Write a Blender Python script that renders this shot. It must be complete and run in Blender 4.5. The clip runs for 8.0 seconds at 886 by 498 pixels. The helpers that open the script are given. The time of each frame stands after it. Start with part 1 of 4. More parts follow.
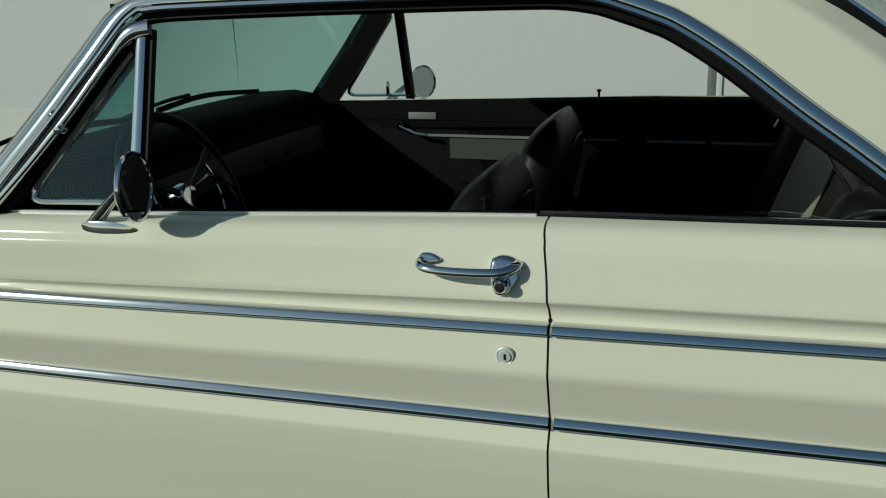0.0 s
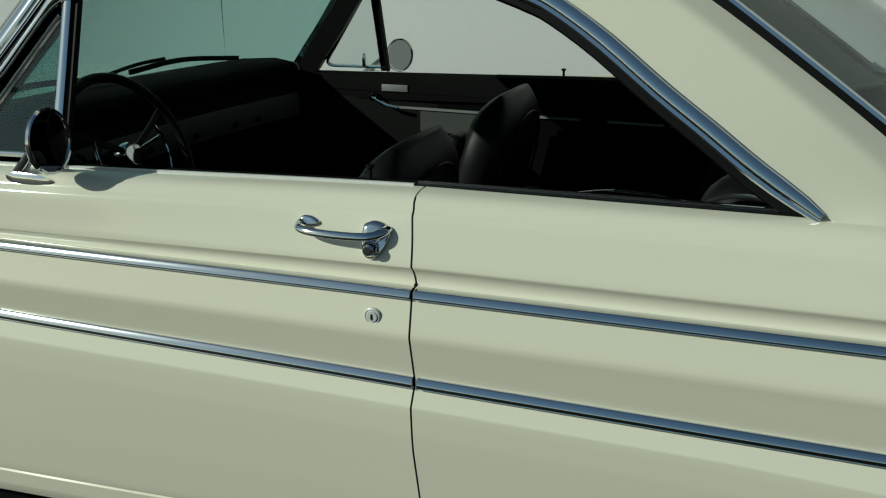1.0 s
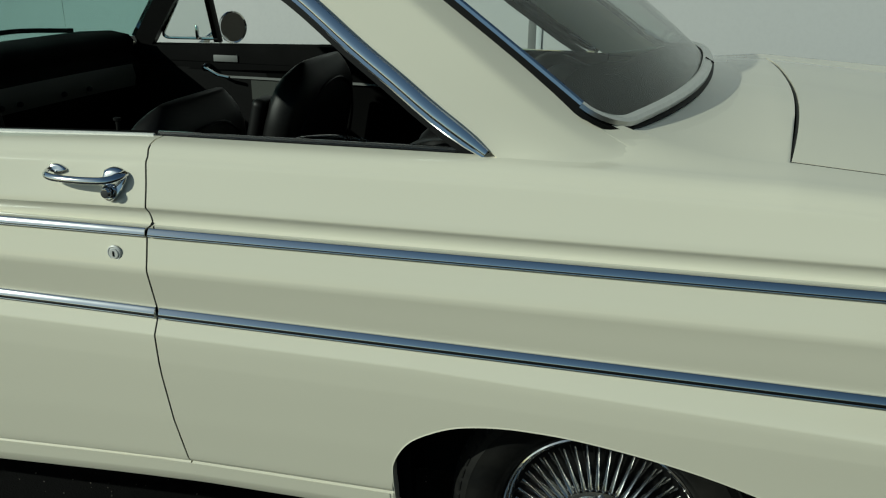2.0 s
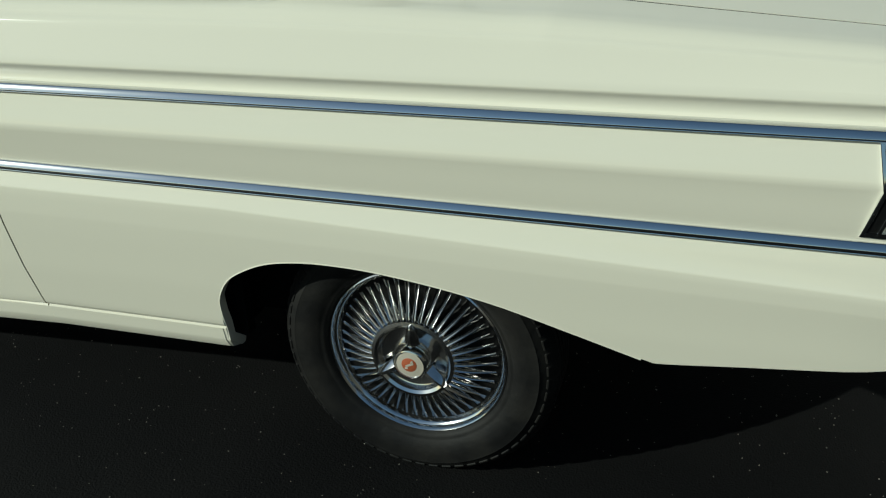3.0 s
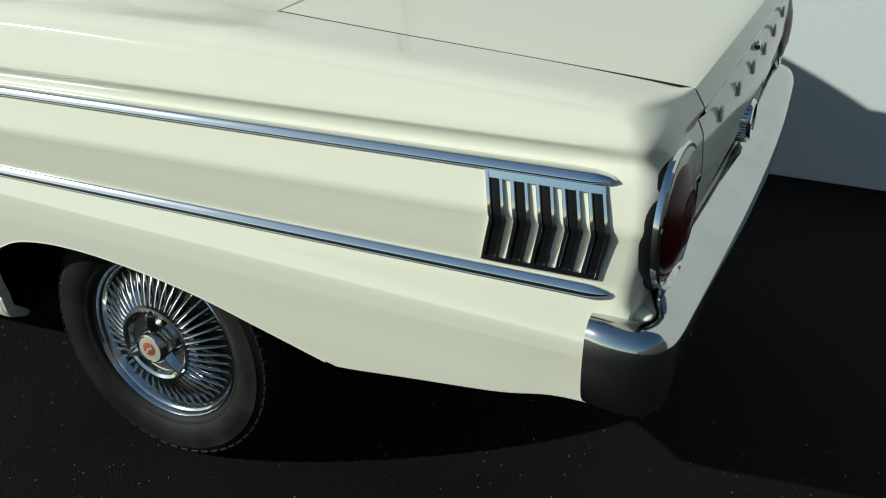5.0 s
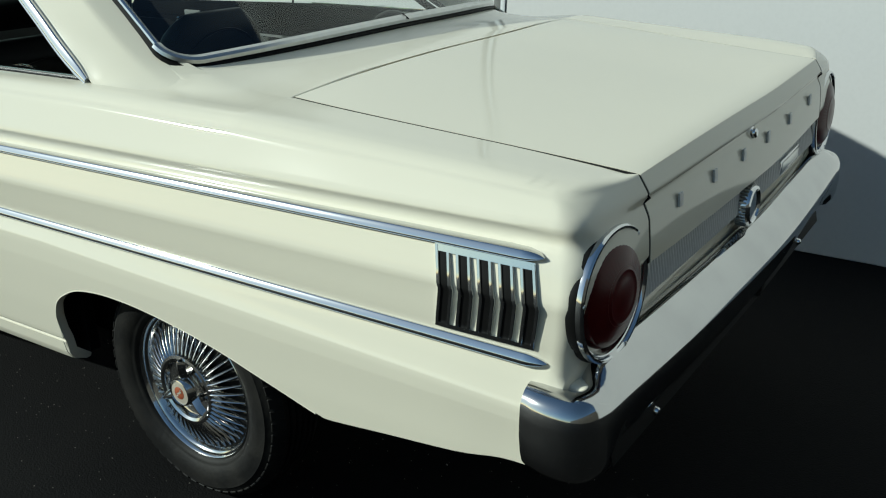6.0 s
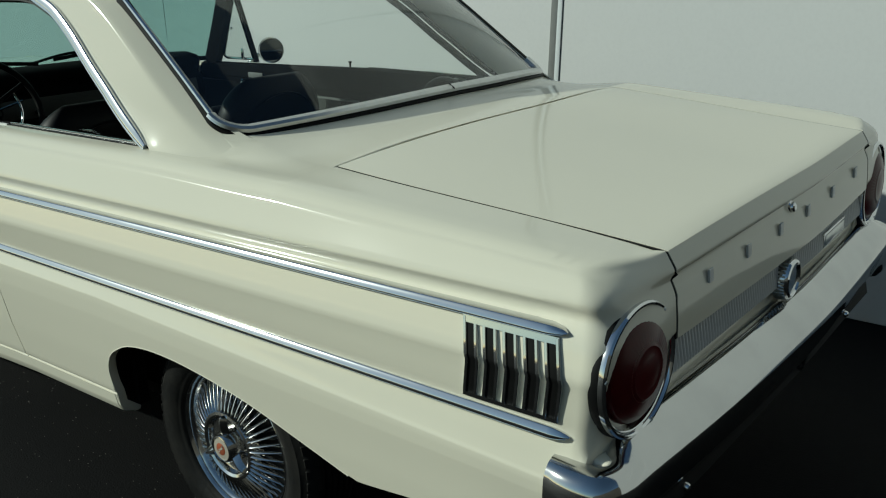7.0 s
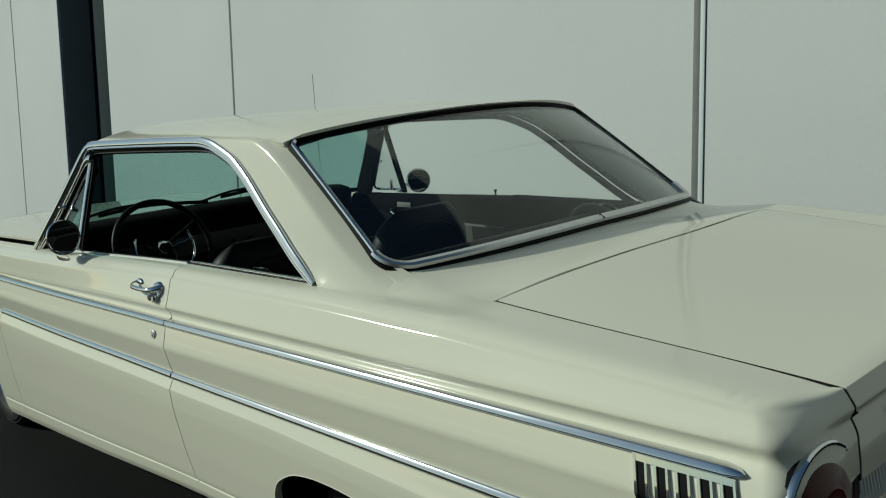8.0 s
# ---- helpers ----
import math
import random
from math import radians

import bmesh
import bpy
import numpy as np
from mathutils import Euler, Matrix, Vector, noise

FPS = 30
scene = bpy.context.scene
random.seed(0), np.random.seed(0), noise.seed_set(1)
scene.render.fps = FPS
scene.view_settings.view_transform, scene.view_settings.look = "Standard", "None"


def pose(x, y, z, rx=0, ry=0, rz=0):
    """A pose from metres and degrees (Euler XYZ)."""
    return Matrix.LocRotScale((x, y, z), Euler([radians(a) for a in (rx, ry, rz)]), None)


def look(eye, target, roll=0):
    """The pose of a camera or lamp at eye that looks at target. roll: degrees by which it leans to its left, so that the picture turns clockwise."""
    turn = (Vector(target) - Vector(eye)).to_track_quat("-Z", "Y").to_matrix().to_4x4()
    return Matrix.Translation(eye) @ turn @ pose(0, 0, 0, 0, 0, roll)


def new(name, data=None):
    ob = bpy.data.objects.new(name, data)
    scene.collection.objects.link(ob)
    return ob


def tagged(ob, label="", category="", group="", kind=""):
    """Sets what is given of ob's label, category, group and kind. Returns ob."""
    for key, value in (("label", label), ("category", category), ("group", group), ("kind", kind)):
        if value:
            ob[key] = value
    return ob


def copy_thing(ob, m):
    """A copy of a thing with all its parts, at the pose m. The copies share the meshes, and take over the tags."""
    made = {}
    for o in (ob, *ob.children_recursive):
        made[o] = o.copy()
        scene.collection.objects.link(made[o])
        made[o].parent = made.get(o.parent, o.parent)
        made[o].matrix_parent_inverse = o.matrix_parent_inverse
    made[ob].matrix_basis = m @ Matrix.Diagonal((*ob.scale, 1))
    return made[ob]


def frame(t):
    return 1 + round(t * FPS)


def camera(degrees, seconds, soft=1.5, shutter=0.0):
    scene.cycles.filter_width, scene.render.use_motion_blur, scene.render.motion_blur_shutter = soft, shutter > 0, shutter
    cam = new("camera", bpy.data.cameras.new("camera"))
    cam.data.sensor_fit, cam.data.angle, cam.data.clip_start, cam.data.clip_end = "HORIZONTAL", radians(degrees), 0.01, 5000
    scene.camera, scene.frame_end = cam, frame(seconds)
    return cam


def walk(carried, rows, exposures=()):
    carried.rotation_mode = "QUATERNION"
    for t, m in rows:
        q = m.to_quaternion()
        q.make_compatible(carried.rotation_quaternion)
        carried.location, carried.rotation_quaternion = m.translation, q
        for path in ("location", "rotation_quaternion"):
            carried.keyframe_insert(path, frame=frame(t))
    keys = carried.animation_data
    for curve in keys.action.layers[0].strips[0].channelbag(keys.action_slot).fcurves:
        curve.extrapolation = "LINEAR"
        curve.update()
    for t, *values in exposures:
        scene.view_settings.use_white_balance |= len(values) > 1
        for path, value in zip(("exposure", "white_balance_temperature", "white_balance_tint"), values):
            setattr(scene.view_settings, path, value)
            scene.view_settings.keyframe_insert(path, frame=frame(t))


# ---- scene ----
cam = camera(52.7, 8.0, soft=1.15)
PATH = [
    (0, (-0.617, -2.191, 1.403), (-1.195, -0.367, 0.821), -2.0),
    (0.5, (-0.44, -2.179, 1.407), (-1.108, -0.392, 0.804), -1.5),
    (1, (-0.309, -2.166, 1.403), (-0.989, -0.394, 0.772), -0.2),
    (1.5, (-0.117, -2.173, 1.401), (-0.727, -0.38, 0.759), 0.7),
    (2, (0.133, -2.239, 1.385), (-0.413, -0.433, 0.717), -0.1),
    (2.2, (0.24, -2.262, 1.387), (-0.295, -0.474, 0.668), -0.4),
    (3.3, (0.654, -2.174, 1.315), (0.023, -0.525, 0.376), -3.5),
    (3.5, (0.7, -2.175, 1.306), (0.043, -0.533, 0.372), -3.9),
    (4, (0.851, -2.173, 1.311), (0.174, -0.52, 0.411), -2.6),
    (4.5, (1.037, -2.089, 1.314), (0.387, -0.424, 0.415), 0.3),
    (4.7, (1.13, -2.04, 1.322), (0.446, -0.393, 0.418), 0.5),
    (5.8, (1.569, -1.987, 1.38), (0.555, -0.43, 0.641), -1.3),
    (6, (1.607, -1.966, 1.388), (0.537, -0.441, 0.66), -1.3),
    (6.5, (1.657, -1.936, 1.402), (0.501, -0.464, 0.697), -1.6),
    (7, (1.67, -1.95, 1.433), (0.466, -0.477, 0.816), -1.5),
    (7.5, (1.667, -1.979, 1.476), (0.338, -0.558, 1.013), -2.9),
    (8, (1.653, -2.013, 1.492), (0.2, -0.686, 1.134), -4.5),
]
EXPOSURES = [(0, -0.45, 6290, -10), (2.2, -0.45, 6270, -10), (3.3, 0.05, 6160, -6), (4.5, 0.15, 6110, -4), (6, 0.15, 6070, -5), (6.6, -0.09, 6140, -6), (7.1, -0.29, 6200, -8), (8, -0.42, 6240, -9)]
walk(cam, [(t, look(eye, target, roll)) for t, eye, target, roll in PATH], EXPOSURES)

# ---- world, sun ----
SUN = Vector((-0.69, -0.57, 0.445))
world = bpy.data.worlds.new("sky")
scene.world = world
world.use_nodes = True
sky = world.node_tree.nodes.new("ShaderNodeTexSky")
sky.sky_type, sky.sun_disc = "NISHITA", False
sky.sun_elevation = math.atan2(SUN.z, math.hypot(SUN.x, SUN.y))
sky.sun_rotation = math.atan2(SUN.x, SUN.y)
sky.dust_density, sky.air_density, sky.ozone_density = 0.35, 1.0, 1.3
background = world.node_tree.nodes["Background"]
background.inputs[1].default_value = 0.075
world.node_tree.links.new(sky.outputs[0], background.inputs[0])
sun = new("sun", bpy.data.lights.new("sun", "SUN"))
sun.data.energy, sun.data.angle, sun.data.color = 4.2, radians(0.55), (1.0, 0.965, 0.90)
sun.matrix_world = look(SUN * 20, (0, 0, 0))


# ---- materials ----
def material(name, colour, rough=0.5, metal=0.0, coat=0.0, grain=0.0, grain_size=200.0, bump=0.0, stain=0.0, stain_size=3.0, stain_colour=None, **more):
    """A Principled material with fine grain and wide stains in its colour, and a fine relief."""
    m = bpy.data.materials.new(name)
    m.use_nodes = True
    t = m.node_tree
    b = t.nodes["Principled BSDF"]
    b.inputs["Base Color"].default_value = (*colour, 1)
    b.inputs["Roughness"].default_value = rough
    b.inputs["Metallic"].default_value = metal
    b.inputs["Coat Weight"].default_value = coat
    b.inputs["Coat Roughness"].default_value = 0.085
    for key, value in more.items():
        b.inputs[key.replace("_", " ")].default_value = value
    if not (grain or stain or bump):
        return m
    where = t.nodes.new("ShaderNodeTexCoord")

    def noise_node(size, detail):
        n = t.nodes.new("ShaderNodeTexNoise")
        n.inputs["Scale"].default_value, n.inputs["Detail"].default_value = size, detail
        t.links.new(where.outputs["Object"], n.inputs["Vector"])
        return n

    fine, wide = noise_node(grain_size, 3), noise_node(stain_size, 5)
    out = None
    for node, amount, other in ((fine, grain, [c * 0.4 for c in colour]), (wide, stain, stain_colour or [c * 0.6 for c in colour])):
        if not amount:
            continue
        ramp = t.nodes.new("ShaderNodeMapRange")
        ramp.inputs["From Min"].default_value, ramp.inputs["From Max"].default_value = 0.42, 0.68
        ramp.inputs["To Max"].default_value = amount
        t.links.new(node.outputs["Fac"], ramp.inputs["Value"])
        mix = t.nodes.new("ShaderNodeMix")
        mix.data_type = "RGBA"
        mix.inputs["A"].default_value = (*colour, 1)
        mix.inputs["B"].default_value = (*other, 1)
        if out:
            t.links.new(out, mix.inputs["A"])
        t.links.new(ramp.outputs[0], mix.inputs["Factor"])
        out = mix.outputs["Result"]
    if out:
        t.links.new(out, b.inputs["Base Color"])
    if stain:
        vary = t.nodes.new("ShaderNodeMapRange")
        vary.inputs["To Min"].default_value, vary.inputs["To Max"].default_value = rough * 0.8, min(1, rough * 1.25)
        t.links.new(wide.outputs["Fac"], vary.inputs["Value"])
        t.links.new(vary.outputs[0], b.inputs["Roughness"])
    if bump:
        relief = t.nodes.new("ShaderNodeBump")
        relief.inputs["Strength"].default_value, relief.inputs["Distance"].default_value = bump, 0.004
        t.links.new(fine.outputs["Fac"], relief.inputs["Height"])
        t.links.new(relief.outputs[0], b.inputs["Normal"])
    return m


PAINT = material("cream_paint", (0.71, 0.675, 0.552), 0.6, coat=1.0, stain=0.10, stain_size=1.6, stain_colour=(0.662, 0.632, 0.512), Specular_IOR_Level=0.0)
CHROME = material("chrome", (0.70, 0.71, 0.72), 0.085, 1.0, stain=0.25, stain_size=14.0, stain_colour=(0.62, 0.63, 0.64))
WHEEL = material("wheel_chrome", (0.74, 0.73, 0.71), 0.12, 1.0, stain=0.35, stain_size=30.0, stain_colour=(0.40, 0.38, 0.36))
SILVER = material("satin_silver", (0.60, 0.60, 0.58), 0.42, 0.12, grain=0.15, grain_size=120)
WORN = material("worn_chrome", (0.60, 0.60, 0.595), 0.09, 1.0, stain=0.3, stain_size=9.0, stain_colour=(0.42, 0.42, 0.42))
DULL = material("aluminium", (0.62, 0.63, 0.62), 0.28, 1.0, grain=0.12, grain_size=40)
BLACK = material("black_paint", (0.007, 0.007, 0.007), 0.5, Specular_IOR_Level=0.1, grain=0.2, grain_size=60)
RUBBER = material("rubber", (0.005, 0.005, 0.005), 0.55, grain=0.3, grain_size=150, Specular_IOR_Level=0.12)
LEATHER = material("black_seat_vinyl", (0.0055, 0.0055, 0.0055), 0.45, Specular_IOR_Level=0.16, grain=0.4, grain_size=350, bump=0.02, stain=0.3, stain_size=6)
VINYL = material("black_vinyl", (0.0045, 0.0045, 0.0045), 0.7, Specular_IOR_Level=0.035, grain=0.4, grain_size=350, bump=0.012, stain=0.3, stain_size=6)
GREY = material("dark_grey_vinyl", (0.060, 0.064, 0.058), 0.5, grain=0.3, grain_size=300, bump=0.05, Specular_IOR_Level=0.2)
BEIGE = material("grey_vinyl", (0.24, 0.225, 0.185), 0.55, grain=0.3, grain_size=300, bump=0.2)
TYRE = material("tyre_rubber", (0.0050, 0.0050, 0.0050), 0.62, grain=0.5, grain_size=45, bump=0.35, stain=0.9, stain_size=9, stain_colour=(0.014, 0.013, 0.011), Specular_IOR_Level=0.2)
RED = material("red_lens", (0.058, 0.0012, 0.0025), 0.30, coat=0.05, Specular_IOR_Level=0.25, grain=0.3, grain_size=40)
AMBER = material("orange_emblem", (0.34, 0.09, 0.04), 0.3, coat=1.0)
WHITE = material("white_emblem", (0.42, 0.38, 0.31), 0.3, coat=1.0)
ASPHALT = material("asphalt", (0.0034, 0.0034, 0.0035), 0.85, grain=0.6, grain_size=190, bump=0.6, stain=0.6, stain_size=1.3, stain_colour=(0.0078, 0.0074, 0.007), Specular_IOR_Level=0.12)
PEBBLE = material("pale_grit", (0.22, 0.20, 0.17), 0.8)
WALL = material("painted_wall", (0.534, 0.536, 0.528), 0.75, grain=0.05, grain_size=60, bump=0.02, stain=0.22, stain_size=0.7, stain_colour=(0.494, 0.496, 0.489))
STRIP = material("pale_strip", (0.62, 0.65, 0.66), 0.5, grain=0.1)
DARKSTRIP = material("dark_post", (0.011, 0.015, 0.019), 0.9, grain=0.2, grain_size=20, Specular_IOR_Level=0.0)
# for the added, unseen wall that dims the tail
SHADE_WALL = material("dark_wall", (0.055, 0.050, 0.042), 0.85, grain=0.2, grain_size=8, stain=0.5, stain_size=0.4)
SLATE = material("slate_paint", (0.022, 0.032, 0.036), 0.8, grain=0.2, grain_size=20, Specular_IOR_Level=0.1)
COVER = material("grey_strip", (0.17, 0.175, 0.17), 0.6, grain=0.2, grain_size=20)
JOINT = material("joint_sealant", (0.10, 0.11, 0.105), 0.8, grain=0.2)


def glass(name, tint, gloss_most, gloss_least):
    m = bpy.data.materials.new(name)
    m.use_nodes = True
    t = m.node_tree
    t.nodes.clear()
    out, mix = t.nodes.new("ShaderNodeOutputMaterial"), t.nodes.new("ShaderNodeMixShader")
    clear, gloss, edge = t.nodes.new("ShaderNodeBsdfTransparent"), t.nodes.new("ShaderNodeBsdfGlossy"), t.nodes.new("ShaderNodeLayerWeight")
    clear.inputs[0].default_value = (*tint, 1)
    gloss.inputs["Roughness"].default_value = 0.015
    edge.inputs[0].default_value = 0.5
    power, amount = t.nodes.new("ShaderNodeMath"), t.nodes.new("ShaderNodeMath")
    power.operation, amount.operation = "POWER", "MULTIPLY_ADD"
    power.inputs[1].default_value = 5.0
    amount.inputs[1].default_value, amount.inputs[2].default_value = gloss_most, gloss_least
    t.links.new(edge.outputs["Facing"], power.inputs[0])
    t.links.new(power.outputs[0], amount.inputs[0])
    t.links.new(amount.outputs[0], mix.inputs[0])
    t.links.new(clear.outputs[0], mix.inputs[1])
    t.links.new(gloss.outputs[0], mix.inputs[2])
    t.links.new(mix.outputs[0], out.inputs[0])
    return m


TINTED = glass("green_tinted_glass", (0.66, 0.82, 0.80), 0.95, 0.05)
PLAIN = glass("window_glass", (0.93, 0.96, 0.95), 0.95, 0.045)


# ---- building helpers ----
def finish(name, bm, mat, angle=32, smooth=True):
    bmesh.ops.remove_doubles(bm, verts=bm.verts, dist=0.00005)
    mesh = bpy.data.meshes.new(name)
    bm.to_mesh(mesh)
    bm.free()
    mesh.materials.append(mat)
    if smooth:
        mesh.polygons.foreach_set("use_smooth", [True] * len(mesh.polygons))
        mesh.set_sharp_from_angle(angle=radians(angle))
    return mesh


def thicken(bm, depth):
    """Gives an open surface an inner skin and rims."""
    bmesh.ops.remove_doubles(bm, verts=bm.verts, dist=0.00005)
    bm.normal_update()
    middle = Vector((-0.9, 0, 0.75))
    if sum((f.calc_center_median() - middle).dot(f.normal) * f.calc_area() for f in bm.faces) < 0:
        bmesh.ops.reverse_faces(bm, faces=bm.faces)
        bm.normal_update()
    faces, rim = bm.faces[:], [e for e in bm.edges if e.is_boundary]
    twin = {v: bm.verts.new(v.co - v.normal * depth) for v in bm.verts[:]}
    rims = []
    for e in rim:
        loop = e.link_loops[0]
        p, q = loop.vert, loop.link_loop_next.vert
        rims.append((q, p))
    for f in faces:
        bm.faces.new([twin[v] for v in reversed(f.verts)])
    for p, q in rims:
        bm.faces.new([p, q, twin[q], twin[p]])


def part(name, bm, mat, parent, label="", angle=32, thick=0.0, smooth=True):
    """Links a bmesh as one mesh object under a thing or a part."""
    if thick:
        thicken(bm, thick)
    ob = new(name, finish(name, bm, mat, angle, smooth))
    ob.parent = parent
    if label:
        ob["label"] = label
    return ob


def sheet(rows, bm=None, flip=False):
    """A surface through rows of points."""
    bm = bm or bmesh.new()
    grid = [[bm.verts.new(p) for p in row] for row in rows]
    for a, b in zip(grid, grid[1:]):
        for i in range(len(a) - 1):
            quad = [a[i], a[i + 1], b[i + 1], b[i]]
            bm.faces.new(quad[::-1] if flip else quad)
    return bm


def ring_sweep(path, profile, bm=None, closed=False, up=Vector((0, 0, 1)), scale=None, caps=True):
    """Sweeps a closed profile of (side, up) pairs along a path."""
    bm = bm or bmesh.new()
    path = [Vector(p) for p in path]
    rings = []
    for i, p in enumerate(path):
        if closed:
            d = path[(i + 1) % len(path)] - path[i - 1]
        else:
            d = path[min(i + 1, len(path) - 1)] - path[max(i - 1, 0)]
        d.normalize()
        side = d.cross(up).normalized()
        top = side.cross(d).normalized()
        k = scale[i] if scale else 1.0
        rings.append([bm.verts.new(p + side * (a * k) + top * (b * k)) for a, b in profile])
    pairs = list(zip(rings, rings[1:])) + ([(rings[-1], rings[0])] if closed else [])
    n = len(profile)
    for r, q in pairs:
        for i in range(n):
            bm.faces.new([r[i], r[(i + 1) % n], q[(i + 1) % n], q[i]])
    if caps and not closed:
        bm.faces.new(rings[0][::-1])
        bm.faces.new(rings[-1])
    bmesh.ops.recalc_face_normals(bm, faces=bm.faces)
    return bm


def circle(r, n=10, squash=1.0):
    return [(r * math.cos(2 * math.pi * i / n), r * squash * math.sin(2 * math.pi * i / n)) for i in range(n)]


def lathe(profile, m=None, n=48, bm=None):
    """Turns (radius, height) pairs about z, then moves them by m."""
    bm = bm or bmesh.new()
    m = m or Matrix()
    rings = []
    for r, h in profile:
        if r < 1e-6:
            rings.append([bm.verts.new(m @ Vector((0, 0, h)))])
        else:
            rings.append([bm.verts.new(m @ Vector((r * math.cos(2 * math.pi * i / n), r * math.sin(2 * math.pi * i / n), h))) for i in range(n)])
    for a, b in zip(rings, rings[1:]):
        for i in range(n):
            quad = [a[i % len(a)], a[(i + 1) % len(a)], b[(i + 1) % len(b)], b[i % len(b)]]
            quad = [v for k, v in enumerate(quad) if v not in quad[:k]]
            if len(quad) > 2:
                bm.faces.new(quad)
    bmesh.ops.recalc_face_normals(bm, faces=bm.faces)
    return bm


def block(size, m=None, bevel=0.0, segments=2, bm=None):
    """A box of that size about the middle, with rounded edges."""
    own = bmesh.new()
    bmesh.ops.create_cube(own, size=1)
    bmesh.ops.scale(own, vec=size, verts=own.verts)
    if bevel:
        bmesh.ops.bevel(own, geom=own.edges[:], offset=bevel, segments=segments, affect="EDGES", profile=0.5)
    bmesh.ops.transform(own, matrix=m or Matrix(), verts=own.verts)
    if bm is None:
        return own
    mesh = bpy.data.meshes.new("joined")
    own.to_mesh(mesh)
    own.free()
    bm.from_mesh(mesh)
    bpy.data.meshes.remove(mesh)
    return bm


def lerp(table, x):
    """A value between the rows (x, value) of a table."""
    return float(np.interp(x, [r[0] for r in table], [r[1] for r in table]))


def ease(a, b, x):
    k = min(1, max(0, (x - a) / (b - a)))
    return k * k * (3 - 2 * k)


def spline(points, n):
    """n + 1 points of a smooth curve through the given ones."""
    pts = [Vector(p) for p in points]
    pts = [pts[0] * 2 - pts[1], *pts, pts[-1] * 2 - pts[-2]]
    out = []
    spans = len(pts) - 3
    for i in range(n + 1):
        f = i / n * spans
        k = min(int(f), spans - 1)
        t = f - k
        a, b, c, d = pts[k:k + 4]
        out.append(0.5 * (2 * b + (c - a) * t + (2 * a - 5 * b + 4 * c - d) * t ** 2 + (3 * b - a - 3 * c + d) * t ** 3))
    return out


def span(a, b, step):
    n = max(1, round((b - a) / step))
    return [a + (b - a) * i / n for i in range(n + 1)]


# ---- ground and wall ----
def build_ground():
    xs = [-400, -60, -14, -5, *span(-3, 3, 0.5), 6, 14, 60, 400]
    ys = [-400, -60, -14, -6, *span(-3, 1.5, 0.5), 1.75]
    bm = sheet([[(x, y, 0.004 * noise.noise((x * 0.7, y * 0.7, 3)) if abs(x) < 6 and abs(y) < 6 else 0) for x in xs] for y in ys])
    tagged(part("ground", bm, ASPHALT, None), "fresh black asphalt of a car park with pale specks of grit", "asphalt", kind="structure")
    rng = random.Random(4)
    bm = bmesh.new()
    for _ in range(1500):
        x, y = rng.uniform(-1.6, 2.3), rng.uniform(-1.75, -0.1)
        r = rng.uniform(0.0008, 0.0022) * (1.6 if rng.random() < 0.08 else 1)
        m = pose(x, y, 0.004 * noise.noise((x * 0.7, y * 0.7, 3)) + r * 0.5, rng.uniform(0, 360), rng.uniform(0, 360), 0) @ Matrix.Diagonal((1, rng.uniform(0.5, 1), 0.6, 1))
        bmesh.ops.create_icosphere(bm, subdivisions=1, radius=r, matrix=m)
    tagged(part("grit", bm, PEBBLE, None, smooth=False), "pale specks of grit scattered on the black asphalt", "grit", kind="stuff")


WALL_Y = 1.69
LEANING = pose(0, WALL_Y, 0, -4.6, 0, 0)


def build_wall():
    edges = [-40.0, -10.10, -8.60, -7.385, -4.92, -0.63, 4.2, 9.0, 30.0]
    wall = new("wall_north")
    tagged(wall, "pale grey painted panel wall with vertical joints behind the car", "wall", kind="structure")
    for a, b in zip(edges, edges[1:]):
        if a == -8.60:
            continue
        bm = block((b - a - 0.024, 0.2, 9.6), LEANING @ pose((a + b) / 2, 0.1, 4.8), 0.006)
        part("panel", bm, WALL, wall, smooth=False)
    part("backing", block((70.0, 0.1, 9.5), LEANING @ pose(-5, 0.16, 4.75)), JOINT, wall)
    post = part("post", block((0.80, 0.16, 9.6), LEANING @ pose(-8.185, 0.10, 4.8), 0.01), DARKSTRIP, None)
    part("post_cheek", block((0.385, 0.10, 9.6), LEANING @ pose(-7.590, 0.10, 4.8), 0.008), SLATE, post, "slate grey cheek of the post")
    tagged(post, "dark steel post set into the pale panel wall", "post", kind="structure")
    bm = block((0.036, 0.006, 9.6), LEANING @ pose(-0.662, -0.002, 4.8), 0.001)
    flash = part("cover_strip", bm, COVER, None)
    tagged(flash, "narrow grey metal cover strip on the wall joint", "cover strip", kind="structure")
    part("edge_strip", block((0.024, 0.008, 9.6), LEANING @ pose(-0.6310, -0.003, 4.8), 0.001), STRIP, flash, "white edge")


def build_shade_wall():
    """An added, unseen dark wall that blocks low sky light behind the car's tail."""
    bm = block((0.4, 60.0, 8.0), pose(15.0, -28.2, 4.0), 0.02)
    tagged(part("wall_east", bm, SHADE_WALL, None), "unseen dark brown wall added to keep sky light off the tail", "wall", kind="structure")


build_ground()
build_wall()
build_shade_wall()

